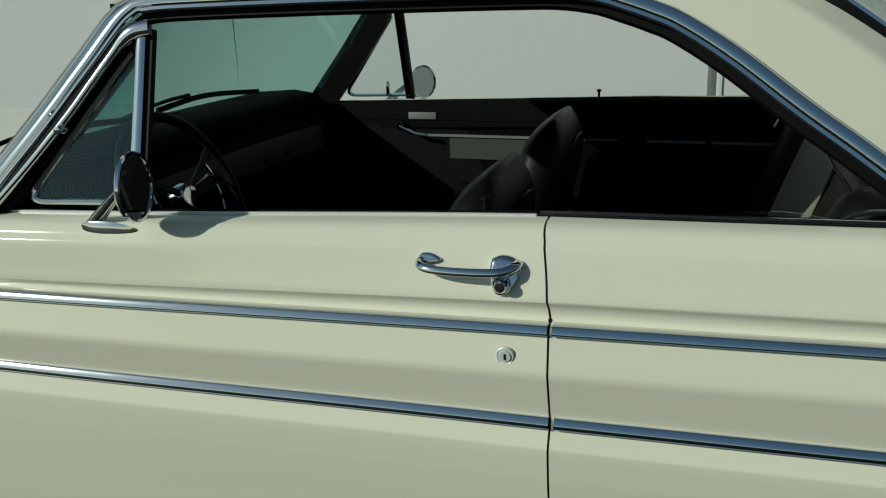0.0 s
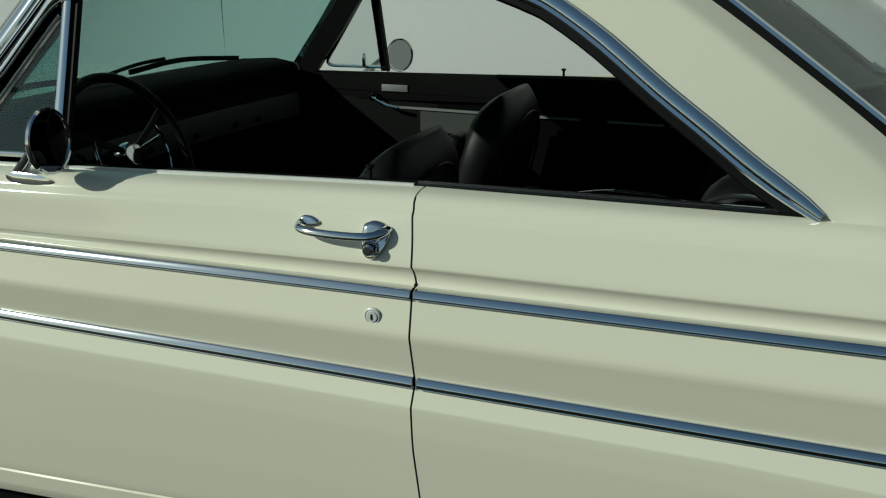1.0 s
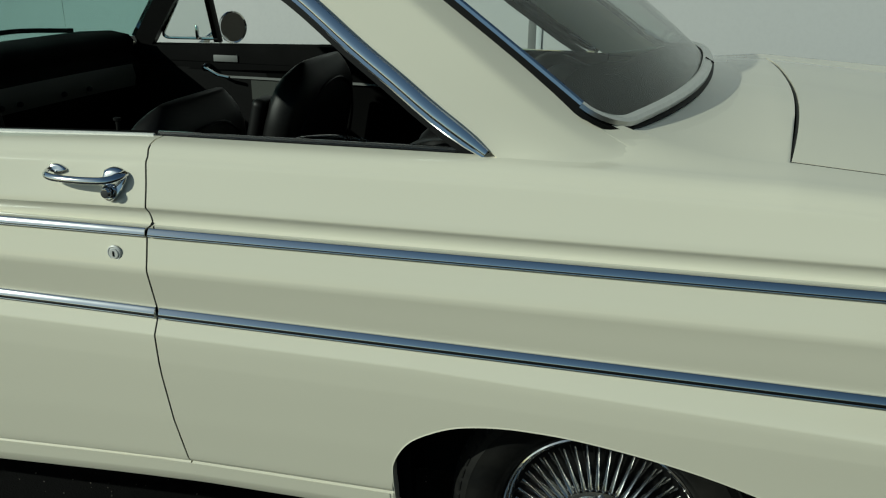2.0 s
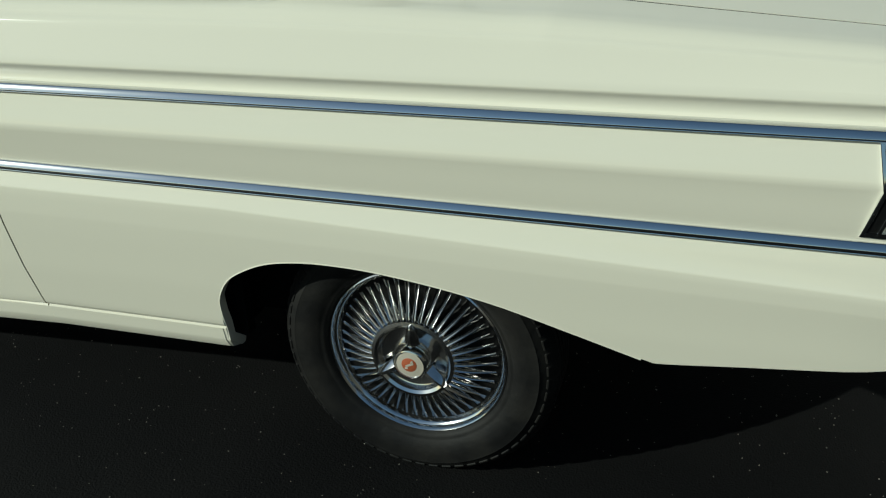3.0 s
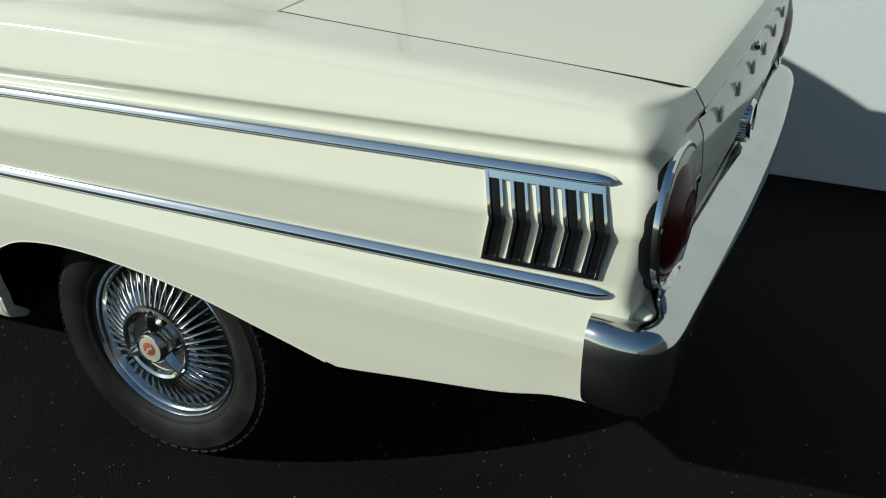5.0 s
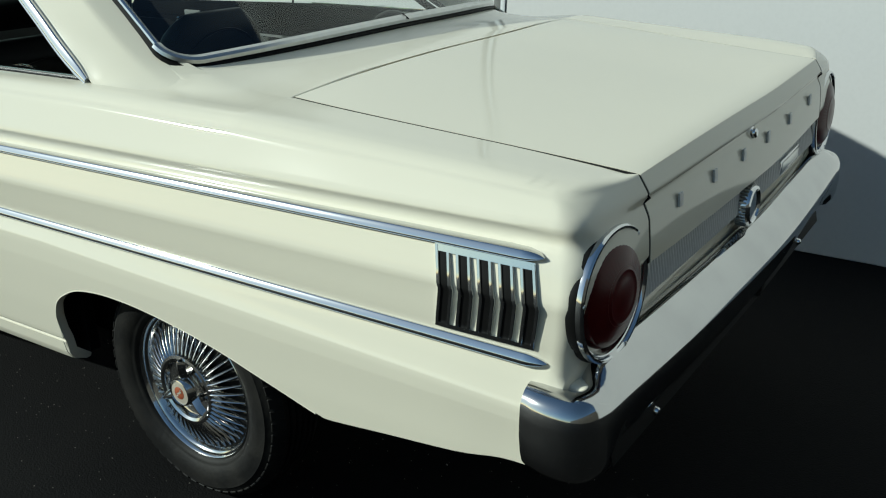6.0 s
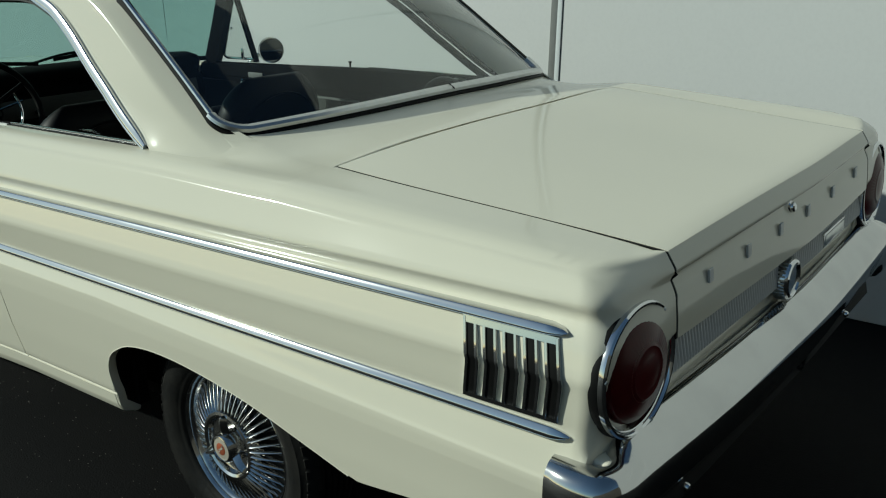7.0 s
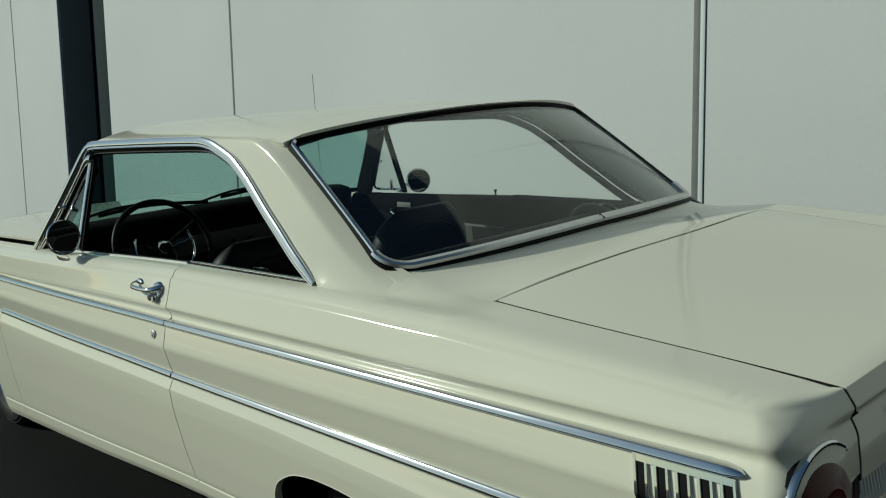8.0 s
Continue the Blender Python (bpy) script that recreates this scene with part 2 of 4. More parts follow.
# ---- the car: its sections ----
# half width, height, rise per metre ahead of the door's rear edge, share of the deck's fall
SECTION = [
    (0.757, 1.0130, 0.026, 1.0), (0.785, 1.0115, 0.026, 0.98), (0.802, 1.0068, 0.026, 0.92), (0.8125, 0.9990, 0.026, 0.86), (0.8172, 0.9912, 0.026, 0.78), (0.8205, 0.9862, 0.026, 0.73), (0.8245, 0.9830, 0.026, 0.70), (0.8290, 0.9790, 0.026, 0.67), (0.8318, 0.9735, 0.026, 0.62), (0.8345, 0.9665, 0.026, 0.56), (0.8440, 0.942, 0.026, 0.3),
    (0.8560, 0.912, 0.024, 0), (0.8602, 0.9005, 0.024, 0), (0.8602, 0.8972, 0.024, 0), (0.8572, 0.8938, 0.023, 0), (0.8532, 0.8885, 0.021, 0), (0.8502, 0.8825, 0.019, 0), (0.8484, 0.8760, 0.017, 0), (0.8476, 0.8695, 0.015, 0), (0.8490, 0.8640, 0.013, 0),
    (0.8705, 0.857, 0.012, 0), (0.872, 0.845, 0.012, 0), (0.882, 0.805, 0.012, 0), (0.8868, 0.788, 0.01, 0), (0.888, 0.780, 0.01, 0), (0.886, 0.771, 0.01, 0),
    (0.874, 0.718, 0.004, 0), (0.870, 0.700, 0.0, 0), (0.8695, 0.683, 0.0, 0), (0.8858, 0.6515, 0.003, 0), (0.8869, 0.6492, 0.004, 0), (0.8872, 0.646, 0.005, 0), (0.8866, 0.630, 0.006, 0),
    (0.884, 0.590, 0.012, 0), (0.879, 0.550, 0.02, 0), (0.865, 0.450, 0.04, 0), (0.848, 0.353, 0.058, 0), (0.8455, 0.346, 0.06, 0),
    (0.840, 0.342, 0.06, 0), (0.8435, 0.338, 0.06, 0), (0.838, 0.305, 0.066, 0), (0.826, 0.283, 0.07, 0), (0.800, 0.272, 0.07, 0),
]


def refine(rows):
    """Adds points close to the ends of the broad flat faces, so that the creases stay tight."""
    out = [rows[0]]
    for a, b in zip(rows, rows[1:]):
        if math.hypot(a[0] - b[0], a[1] - b[1]) > 0.03:
            for f in (0.14, 0.5, 0.86):
                out.append(tuple(p + (q - p) * f for p, q in zip(a, b)))
        out.append(b)
    return out


SECTION = refine(SECTION)
GAP = [(0.27, -0.826), (0.352, -0.843), (0.45, -0.855), (0.56, -0.861), (0.645, -0.861), (0.69, -0.8605), (0.78, -0.8615), (0.857, -0.863), (0.89, -0.8665), (0.92, -0.869), (0.946, -0.872), (0.984, -0.878), (1.02, -0.884)]
REAR_END = [(0.27, 0.985), (0.48, 0.988), (0.60, 1.016), (0.66, 1.031), (0.72, 1.043), (0.79, 1.052), (0.85, 1.050), (0.88, 1.0475), (0.90, 1.045), (0.912, 1.039), (0.925, 1.028), (0.935, 1.016), (0.941, 1.006), (0.947, 0.999), (0.951, 1.012), (0.955, 1.026), (1.0, 1.028)]
ARCH = [(-0.398, 0.272), (-0.3965, 0.39), (-0.389, 0.428), (-0.369, 0.463), (-0.347, 0.485), (-0.318, 0.503), (-0.285, 0.519), (-0.25, 0.530), (-0.20, 0.538), (-0.14, 0.541), (-0.045, 0.536), (0.078, 0.517), (0.195, 0.490), (0.308, 0.453), (0.42, 0.414), (0.47, 0.397), (0.50, 0.394), (0.63, 0.409), (0.82, 0.430), (0.965, 0.450), (1.1, 0.45)]
ARCH = sorted({(round(p.x, 4), round(p.z, 4)) for p in spline([(x, 0, z) for x, z in ARCH], 76)})
FRONT_ARCH = [(-3.30, 0.20), (-3.295, 0.40), (-3.22, 0.50), (-3.12, 0.545), (-3.0, 0.555), (-2.86, 0.535), (-2.76, 0.47), (-2.705, 0.38), (-2.70, 0.20)]


def flare(x):
    return -0.0385 * (x + 0.86) if x > -0.86 else 0.012 * ease(-0.86, -1.9, x) - 0.05 * ease(-2.7, -3.6, x)


def fall(x):
    return 0.012 * ease(-0.2, 0.27, x) + 0.046 * max(0.0, (x - 0.27) / 0.73)


def section(x):
    """Half width and height down the side at x."""
    out = []
    for y, z, rise, share in SECTION:
        h = z + (rise * (x + 0.86) if x < -0.86 else 0.0) - share * fall(x)
        if x > -0.86:
            h -= 0.0125 * (x + 0.86) * lerp([(0.5, 0), (0.64, 1), (0.73, 1), (0.76, 0)], z)
            h -= 0.033 * max(0, x + 0.35) * lerp([(0.44, 0), (0.55, 0.35), (0.59, 0.6), (0.63, 0.9), (0.645, 1), (0.6545, 1), (0.68, 0)], z)
        out.append((y + flare(x) + 0.030 * ease(-0.9, -1.9, x) * ease(0.88, 1.0, z), h))
    return out


def skin(x, z):
    """The side's half width at x and height z."""
    s = section(x)[::-1]
    return float(np.interp(z, [h for _, h in s], [y for y, _ in s]))


def side_rows(xs, start=None, end=None, low=None, mirror=1, turned=0.0):
    """Points of the side for each x, down to the height low(x)."""
    rows = []
    for x in xs:
        row = []
        bottom = low(x) if low else 0.0
        sec = section(x)
        for y, z in sec:
            if z < bottom:
                z = bottom
                y = skin(x, z)
            px = x
            if start:
                px = x + (start(z) - xs[0]) * (1 - ease(xs[0], xs[0] + 0.25, x))
            if end:
                px = px + (end(z) - xs[-1]) * ease(xs[-1] - 0.30, xs[-1], x)
                curl = turned
                turn = max(0, px - end(z) + 0.85 * curl) * ease(0.58, 0.66, z)
                y -= curl - math.sqrt(curl ** 2 - turn ** 2)
            row.append((px, -mirror * y, z))
        rows.append(row)
    return rows


car = tagged(new("car"), "cream two-door hardtop classic car with chrome trim on black asphalt", "car")


def deck_edge(x):
    return 1.006 - 0.079 * (x - 0.27) if x > 0.27 else 1.006 + 0.01 * (0.27 - x) + min(0.05, 0.036 * ((0.27 - x) / 0.25) ** 2)


def deck(x, y):
    crown = 0.040 - 0.026 * ease(0.1, 1.05, x)
    return deck_edge(x) + crown * (1 - min(1, abs(y) / lid_half(max(x, 0.27))) ** 2.2)


def lid_half(x):
    return 0.607 - 0.030 * ease(0.3, 1.03, x)


def lid_front(y):
    return 0.272 + 0.040 * (1 - (abs(y) / 0.607) ** 2)


TAIL = [(0.953, 1.034), (0.944, 1.043), (0.918, 1.0595), (0.913, 1.0615), (0.908, 1.0605), (0.902, 1.055), (0.893, 1.0545), (0.880, 1.061), (0.868, 1.0655), (0.82, 1.070), (0.788, 1.071)]


def tail_x(z, y):
    return lerp(TAIL[::-1], z) - 0.045 * max(0, (abs(y) - 0.56) / 0.24) ** 2 + 0.010 * (1 - (y / 0.6) ** 2 if abs(y) < 0.6 else 0)


def deck_rear(y):
    """Where the deck breaks down into the tail."""
    return lerp([(0, 1.046), (0.45, 1.040), (0.585, 1.034), (0.64, 1.032), (0.672, 1.027), (1, 1.026)], abs(y))


def build_side(mirror):
    near = mirror == 1
    flip = not near
    # door
    xs = span(-2.43, -0.862, 0.055)
    rows = side_rows(xs, None, lambda z: lerp(GAP, z) - 0.0019, None, mirror)
    door = part("door", sheet(rows, flip=flip), PAINT, car, "closed cream door with its window wound down", thick=0.022)
    # front fender
    xs = [*span(-3.75, -3.31, 0.1), -3.299, *span(-3.25, -2.71, 0.04), -2.699, -2.60, -2.50, -2.435]
    low = lambda x: lerp(FRONT_ARCH, x) if -3.30 <= x <= -2.70 else 0.0
    fender = part("front_fender", sheet(side_rows(xs, None, None, low, mirror), flip=flip), PAINT, car, thick=0.02)
    # quarter panel with the wheel opening
    xs = [*span(-0.858, -0.42, 0.05), -0.399, 0.240, 0.271, 0.2725, *[x for x, _ in ARCH[:-1]], *span(0.70, 0.78, 0.08), *span(0.86, 0.94, 0.02), *span(0.95, 1.04, 0.01)]
    xs = sorted(set(xs))
    low = lambda x: lerp(ARCH, x) if x > -0.3985 else 0.0
    rows = side_rows(xs, lambda z: lerp(GAP, z) + 0.0019, lambda z: lerp(REAR_END, z), low, mirror, 0.015)
    count = 16
    for row, x in zip(rows, xs):
        px, py, pz = row[0]
        outer = abs(py)
        shelf = []
        for k in range(count):
            if x < -0.24:
                shelf.append((px, py, pz))
                continue
            seam = 0.6085
            if x < 0.272:
                y = seam * k / 8 if k < 8 else seam + (outer - seam) * (k - 8) / 8
                qx = x + (lid_front(y) - 0.277) * ease(-0.15, 0.27, x)
                u = abs(y + mirror * 0.02) / 0.68
                foot = 0.092 - 0.152 * u ** 2.6 if y < 0.64 else lerp([(0.64, -0.05), (0.70, -0.17), (0.745, -0.40)], y)
                qx = max(qx, foot)
                g = min(1, max(0, (y - seam) / (outer - seam)))
                edge = deck(qx, y) if y < seam else deck_edge(qx) + (pz - deck_edge(qx)) * (g * g * (3 - 2 * g) * 0.6 + g * 0.4)
                shelf.append((qx, -mirror * y, edge))
            else:
                inner = lid_half(x) + 0.0015
                f = max(0, k - 8) / 8
                y = inner + f * (outer - inner)
                z = deck_edge(x) + (pz - deck_edge(x)) * (f * f * (3 - 2 * f) * 0.6 + f * 0.4)
                shelf.append((px + (deck_rear(y) - 1.026) * ease(0.80, 1.04, x), -mirror * y, z))
        row[:0] = shelf
    bm = sheet(rows, flip=flip)
    # the corner between side and tail
    last = [Vector(p) for p in rows[-1]]
    top, side = last[8:count + 1], last[count:]
    patch = [top[::-1]]
    inner = lid_half(1.03) + 0.0015
    for o in side[1:]:
        if o.z < 0.60:
            break
        z = 0.946 - (side[0].z - o.z) * (0.946 - 0.60) / (side[0].z - 0.60)
        i = Vector((tail_x(max(z, 0.79), inner) if z > 0.79 else 1.062 - (0.79 - z) * 0.12, -mirror * inner, z))
        line = []
        for k in range(9):
            f = k / 8
            p = o.lerp(i, f)
            p.x = o.x + (i.x - o.x) * (1 - (1 - f) ** (2.2 - 0.95 * ease(0.87, 0.93, o.z)))
            line.append(p)
        patch.append(line)
    sheet(patch, bm, flip=not flip)
    bmesh.ops.remove_doubles(bm, verts=bm.verts, dist=0.00005)
    # the deck stays open under the rear window
    inside = [f for f in bm.faces if min(v.co.x for v in f.verts) < -0.24 and min(abs(v.co.y) for v in f.verts) < 0.645]
    bmesh.ops.delete(bm, geom=inside, context="FACES")
    # pressed steel: the corner's folds are rounded over
    for turns, edge, foot in ((2, 0.930, 0.84), (2, 0.955, 0.84), (2, 0.975, 0.84), (1, 0.995, 0.60), (4, 1.000, 0.86)):
        soft = [v for v in bm.verts if v.co.x > edge and v.co.z > foot and not v.is_boundary]
        for _ in range(turns):
            bmesh.ops.smooth_vert(bm, verts=soft, factor=0.5, use_axis_x=True, use_axis_y=True, use_axis_z=True)
    quarter = part("quarter_panel", bm, PAINT, car, "cream rear quarter with a flattened wheel opening", thick=0.006, angle=62)
    # turned-in lip of the wheel opening
    edge = [Vector((x, -mirror * skin(x, z), z)) for x, z in ARCH if x < 0.46]
    bm = sheet([[p + Vector((0, mirror * 0.002 * k, 0)) + Vector((0, mirror * d, u)) for p in edge] for k, (d, u) in enumerate(((0.0, 0.0), (0.006, -0.002), (0.014, -0.001), (0.016, 0.008)))], flip=flip)
    part("arch_lip", bm, PAINT, quarter, thick=0.003)
    return door, quarter


door_near, quarter_near = build_side(1)
door_far, quarter_far = build_side(-1)


# ---- deck, boot lid, tail ----
def build_deck():
    ys = span(-0.6010, 0.6010, 0.055)
    rows = []
    for k in range(19):
        f = k / 18
        row = []
        for y in ys:
            x = lid_front(y) + 0.003 + f * (deck_rear(y) - lid_front(y) - 0.003)
            yy = y * lid_half(x) / 0.607
            row.append((x, yy, deck(x, yy)))
        rows.append(row)
    for z, _ in TAIL:
        if z < 0.945:
            rows.append([(tail_x(z, y * 0.95), y * lid_half(1.03) / 0.607, z + 0.012 * (1 - (y / 0.6) ** 2) * ease(0.86, 0.94, z)) for y in ys])
    lid = part("boot_lid", sheet(rows), PAINT, car, "closed cream boot lid with a creased tail", thick=0.016)
    # a black strip almost flush in the lid gap paints the shade of its depth
    gap_line = [Vector(row[0]) + Vector((0, -0.0033, -0.0004)) for row in rows[::-1]]
    gap_line += [Vector(p) + Vector((-0.0022, 0, -0.003)) for p in rows[0]]
    gap_line += [Vector(row[-1]) + Vector((0, 0.0033, -0.0004)) for row in rows]
    part("lid_seal", ring_sweep(gap_line, [(-0.0030, -0.005), (0.0030, -0.005), (0.0030, -0.0008), (-0.0030, -0.0008)]), RUBBER, lid)
    rows = [[(x, y, z) for y in span(-0.60, 0.60, 0.1)] for x, z in ((1.046, 0.784), (1.045, 0.72), (1.04, 0.62))]
    tail = part("tail_panel", sheet(rows), PAINT, car, thick=0.006)
    return lid, tail


boot_lid, tail_panel = build_deck()


# ---- roof and pillars ----
def belt(x):
    """Half width and height of the side window's foot."""
    return 0.733 + 0.050 * max(-0.3, -0.228 - x), 1.016 + (0.026 * (x + 0.86) if x < -0.86 else 0)


def pane(x, z, out=0.0):
    """A point of the side window's plane."""
    y, foot = belt(x)
    return Vector((x, -(y - 0.29 * (z - foot) + out), z))


# outer edge of the side opening, from the foot of the windscreen post over the roof to the tail
OPENING = [(-2.022, 0.985), (-1.988, 1.020), (-1.941, 1.073), (-1.892, 1.126), (-1.845, 1.179), (-1.801, 1.231), (-1.757, 1.283), (-1.711, 1.338), (-1.685, 1.361), (-1.653, 1.373), (-1.55, 1.377), (-1.30, 1.380), (-1.10, 1.381), (-0.95, 1.381), (-0.88, 1.379), (-0.82, 1.370), (-0.775, 1.356), (-0.73, 1.340), (-0.684, 1.320), (-0.60, 1.267), (-0.50, 1.192), (-0.42, 1.136), (-0.34, 1.079), (-0.240, 1.0165)]


def roof_z(x, y):
    mid = 1.446 - 0.008 * ease(-1.0, -1.85, x) - 0.022 * ease(-0.75, -0.3, x)
    edge = 1.388 - 0.014 * ease(-0.75, -0.40, x)
    k = min(1, abs(y) / 0.672)
    return mid + (edge - mid) * k ** 2.8


def top_z(x, y):
    """Height of the deck or of the rolled shoulder beside the pillar."""
    half, z = section(x)[0]
    y = abs(y)
    if y > half:
        return float(np.interp(y, [p for p, _ in section(x)[:5]], [h for _, h in section(x)[:5]]))
    if y < 0.607:
        return deck(x, y)
    g = (y - 0.607) / (half - 0.607)
    return deck_edge(x) + (z - deck_edge(x)) * (g * g * (3 - 2 * g) * 0.6 + g * 0.4)


def build_roof():
    rows = []
    for y01 in span(-1, 1, 0.08):
        row = []
        front = -1.835 + 0.100 * abs(y01) ** 2 + 0.075 * abs(y01) ** 6
        back = -0.355 - 0.130 * abs(y01) ** 2.2
        for k in range(25):
            x = front + (back - front) * k / 24
            half = lerp([(-1.9, 0.702), (-1.70, 0.702), (-1.3, 0.682), (-0.95, 0.667), (-0.6, 0.655), (-0.44, 0.652)], x)
            y = y01 * half + 0.022 * ease(-1.1, -0.45, x)
            drop = 0.010 * (abs(y01) > 0.97)
            row.append((x, y, roof_z(x, y01 * half) - drop))
        rows.append(row)
    roof = part("roof", sheet(rows, flip=True), PAINT, car, "cream hardtop roof with wide rear pillars", thick=0.012)
    part("headliner", sheet([[(x, y, roof_z(x, y) - 0.035) for x in span(-1.74, -0.46, 0.16)] for y in span(-0.6, 0.6, 0.12)]), BLACK, roof)
    for s in (1, -1):
        far = 0.0 if s == 1 else -0.040
        left = spline([pane(x, z, 0.008) for x, z in ((-1.02, 1.390), (-0.90, 1.389), (-0.82, 1.382), (-0.71, 1.346), (-0.60, 1.281), (-0.48, 1.191), (-0.36, 1.107), (-0.230, 1.030), (-0.205, 1.000))], 30)
        right = spline([(-0.493, -0.604 + far, 1.380), (-0.470, -0.605 + far, 1.364), (-0.404, -0.615 + far, 1.320), (-0.284, -0.629 + far, 1.234), (-0.155, -0.642 + far, 1.141), (-0.066, -0.648 + far, 1.071), (-0.030, -0.636 + far, 1.015)], 30)
        rows = []
        for n, (a, b) in enumerate(zip(left, right)):
            row = []
            for k in range(25):
                f = k / 24
                p = a.lerp(b, f)
                rise, run = f / 0.67, (1 - f) / 0.33
                ridge = 0.5 * (rise + run - math.sqrt((rise - run) ** 2 + 0.012)) + 0.006
                bulge = 0.026 * max(0, ridge) * (1 - 0.8 * ease(18, 30, n)) * ease(-4, 6, n)
                p += Vector((0.12, -0.94, 0.32)).normalized() * bulge
                row.append((p.x, s * p.y, p.z))
            rows.append(row)
        # a hollow fillet carries the pillar into the deck
        n = 23
        fillet = [[] for _ in range(9)]
        for k in range(25):
            a = Vector(rows[n][k])
            down = (a - Vector(rows[n - 3][k])).normalized()
            f = k / 24
            c = a + down * (a.z - 1.03) / -down.z
            for _ in range(3):
                c = a + down * ((a.z - top_z(c.x, c.y)) / -down.z)
            turn = radians(70 * (1 - f) ** 2)
            out = Vector((math.cos(turn), -s * math.sin(turn), 0))
            heel = Vector((0.055, s * 0.045, 0)) * f ** 4
            b = c + out * (0.006 + 0.075 * math.sin(math.pi * min(0.80, f ** 1.6))) + heel
            c = c + heel * 0.6
            b.z = top_z(b.x, b.y) - 0.0012
            for j in range(9):
                t = j / 8
                fillet[j].append(a * (1 - t) ** 2 + c * (2 * t * (1 - t)) + b * t * t)
        rows = rows[:n + 1] + fillet[1:]
        part("rear_pillar", sheet(rows, flip=s == 1), PAINT, roof, thick=0.004, angle=60)
    return roof


roof = build_roof()


def build_openings():
    strip = [(-0.017, -0.004), (-0.0165, 0.004), (-0.014, 0.0068), (-0.010, 0.0078), (-0.004, 0.0084), (0.002, 0.0086), (0.0045, 0.0078), (0.007, 0.003), (0.013, 0.003), (0.0155, 0.001), (0.016, -0.004), (0.0, -0.008)]
    rubber = [(-0.009, -0.014), (0.009, -0.014), (0.008, 0.006), (-0.008, 0.006)]
    for s in (1, -1):
        def put(points, out=0.0, inward=0.0):
            pts = []
            for x, z in points:
                p = pane(x, z, out)
                pts.append(Vector((p.x, s * p.y, p.z)))
            return pts
        outer = [Vector(p) for p in spline([(x, 0, z) for x, z in OPENING], 70)]
        lean = Vector((0.05, -s * 0.94, 0.28))
        joint = next(i for i, p in enumerate(outer) if p.x > -1.665)
        line = put([(p.x, p.z) for p in outer], 0.012)
        part("drip_moulding", ring_sweep(line[joint:], strip, up=lean, scale=[1.0] * (len(line) - joint - 3) + [0.97, 0.85, 0.55]), CHROME, roof, "polished chrome drip moulding")
        part("post_moulding", ring_sweep(line[:joint + 1], [(a * 0.8, b * 0.9) for a, b in strip], up=lean), CHROME, roof, "polished chrome moulding up the windscreen post")
        reveal = put([(-2.060, 0.985), (-2.025, 1.022), (-1.974, 1.079), (-1.930, 1.126), (-1.883, 1.178), (-1.839, 1.230), (-1.793, 1.283), (-1.742, 1.344), (-1.715, 1.366), (-1.68, 1.378)], 0.0)
        part("screen_reveal", ring_sweep(reveal, [(-0.015, -0.006), (-0.014, 0.001), (-0.010, 0.004), (0.008, 0.006), (0.013, 0.003), (0.014, -0.006)], up=Vector((-0.35, -s * 0.85, 0.35))), WORN, roof, "dull bright-metal reveal strip beside the windscreen")
        # dark rubber seal inside the moulding
        inside = []
        for i, p in enumerate(outer):
            d = (outer[min(i + 1, 70)] - outer[max(i - 1, 0)]).normalized()
            n = Vector((d.z, 0, -d.x))
            inside.append(p + n * 0.024)
        part("window_seal", ring_sweep(put([(p.x, p.z) for p in inside], -0.012), rubber, up=Vector((0.05, -s * 0.93, 0.3))), RUBBER, roof)
        inner_line = spline([(x, 0, z) for x, z in ((-1.992, 0.985), (-1.955, 1.023), (-1.905, 1.074), (-1.857, 1.126), (-1.810, 1.178), (-1.767, 1.231), (-1.726, 1.281), (-1.700, 1.311), (-1.676, 1.326), (-1.644, 1.331))], 40)
        part("post_trim", ring_sweep(put([(p.x, p.z) for p in inner_line], 0.004), [(-0.010, -0.004), (-0.0095, 0.003), (-0.008, 0.0046), (-0.004, 0.0058), (0.003, 0.0066), (0.007, 0.005), (0.010, 0.001), (0.0105, -0.004)], up=Vector((0.05, -s * 0.93, 0.3)), scale=[0.8 + 0.7 * ease(-1.73, -1.68, p.x) for p in inner_line]), CHROME, roof)
        # body of the windscreen post behind the trim
        post = put([(x + (0.016 if s == 1 else 0.034), z) for x, z in OPENING[:7]] + [(-1.715, 1.312)], -0.022)
        wide = 0.035
        part("windscreen_post", ring_sweep(post, [(-wide, -0.03), (wide, -0.03), (wide, 0.008), (-wide, 0.012)], up=Vector((0.05, -s * 0.93, 0.3))), BLACK, roof)
        # quarter light: frame, divider and pane
        corner = put([(-1.912, 1.008), (-1.676, 1.012), (-1.680, 1.284), (-1.688, 1.284)], -0.012)
        a, b, c = corner[3], corner[0], corner[1]
        p, q = b + (a - b).normalized() * 0.045, b + (c - b).normalized() * 0.045
        bend = [p * (1 - t) ** 2 + b * (2 * t * (1 - t)) + q * t * t for t in (k / 8 for k in range(9))]
        corner = bend + corner[1:]
        frame_bm = ring_sweep([a] + bend + [c], circle(0.0065, 8), up=Vector((0, -s, 0.2)))
        light = part("quarter_light", frame_bm, CHROME, car, "triangular front quarter light in a chrome frame")
        bar = ring_sweep(put([(-1.667, 1.0), (-1.666, 1.18), (-1.666, 1.326)], -0.008), [(-0.011, -0.008), (0.011, -0.008), (0.011, 0.008), (0.005, 0.011), (-0.005, 0.011), (-0.011, 0.008)], up=Vector((0, -s, 0.4)))
        part("divider_bar", bar, CHROME, light, "bright chrome divider bar")
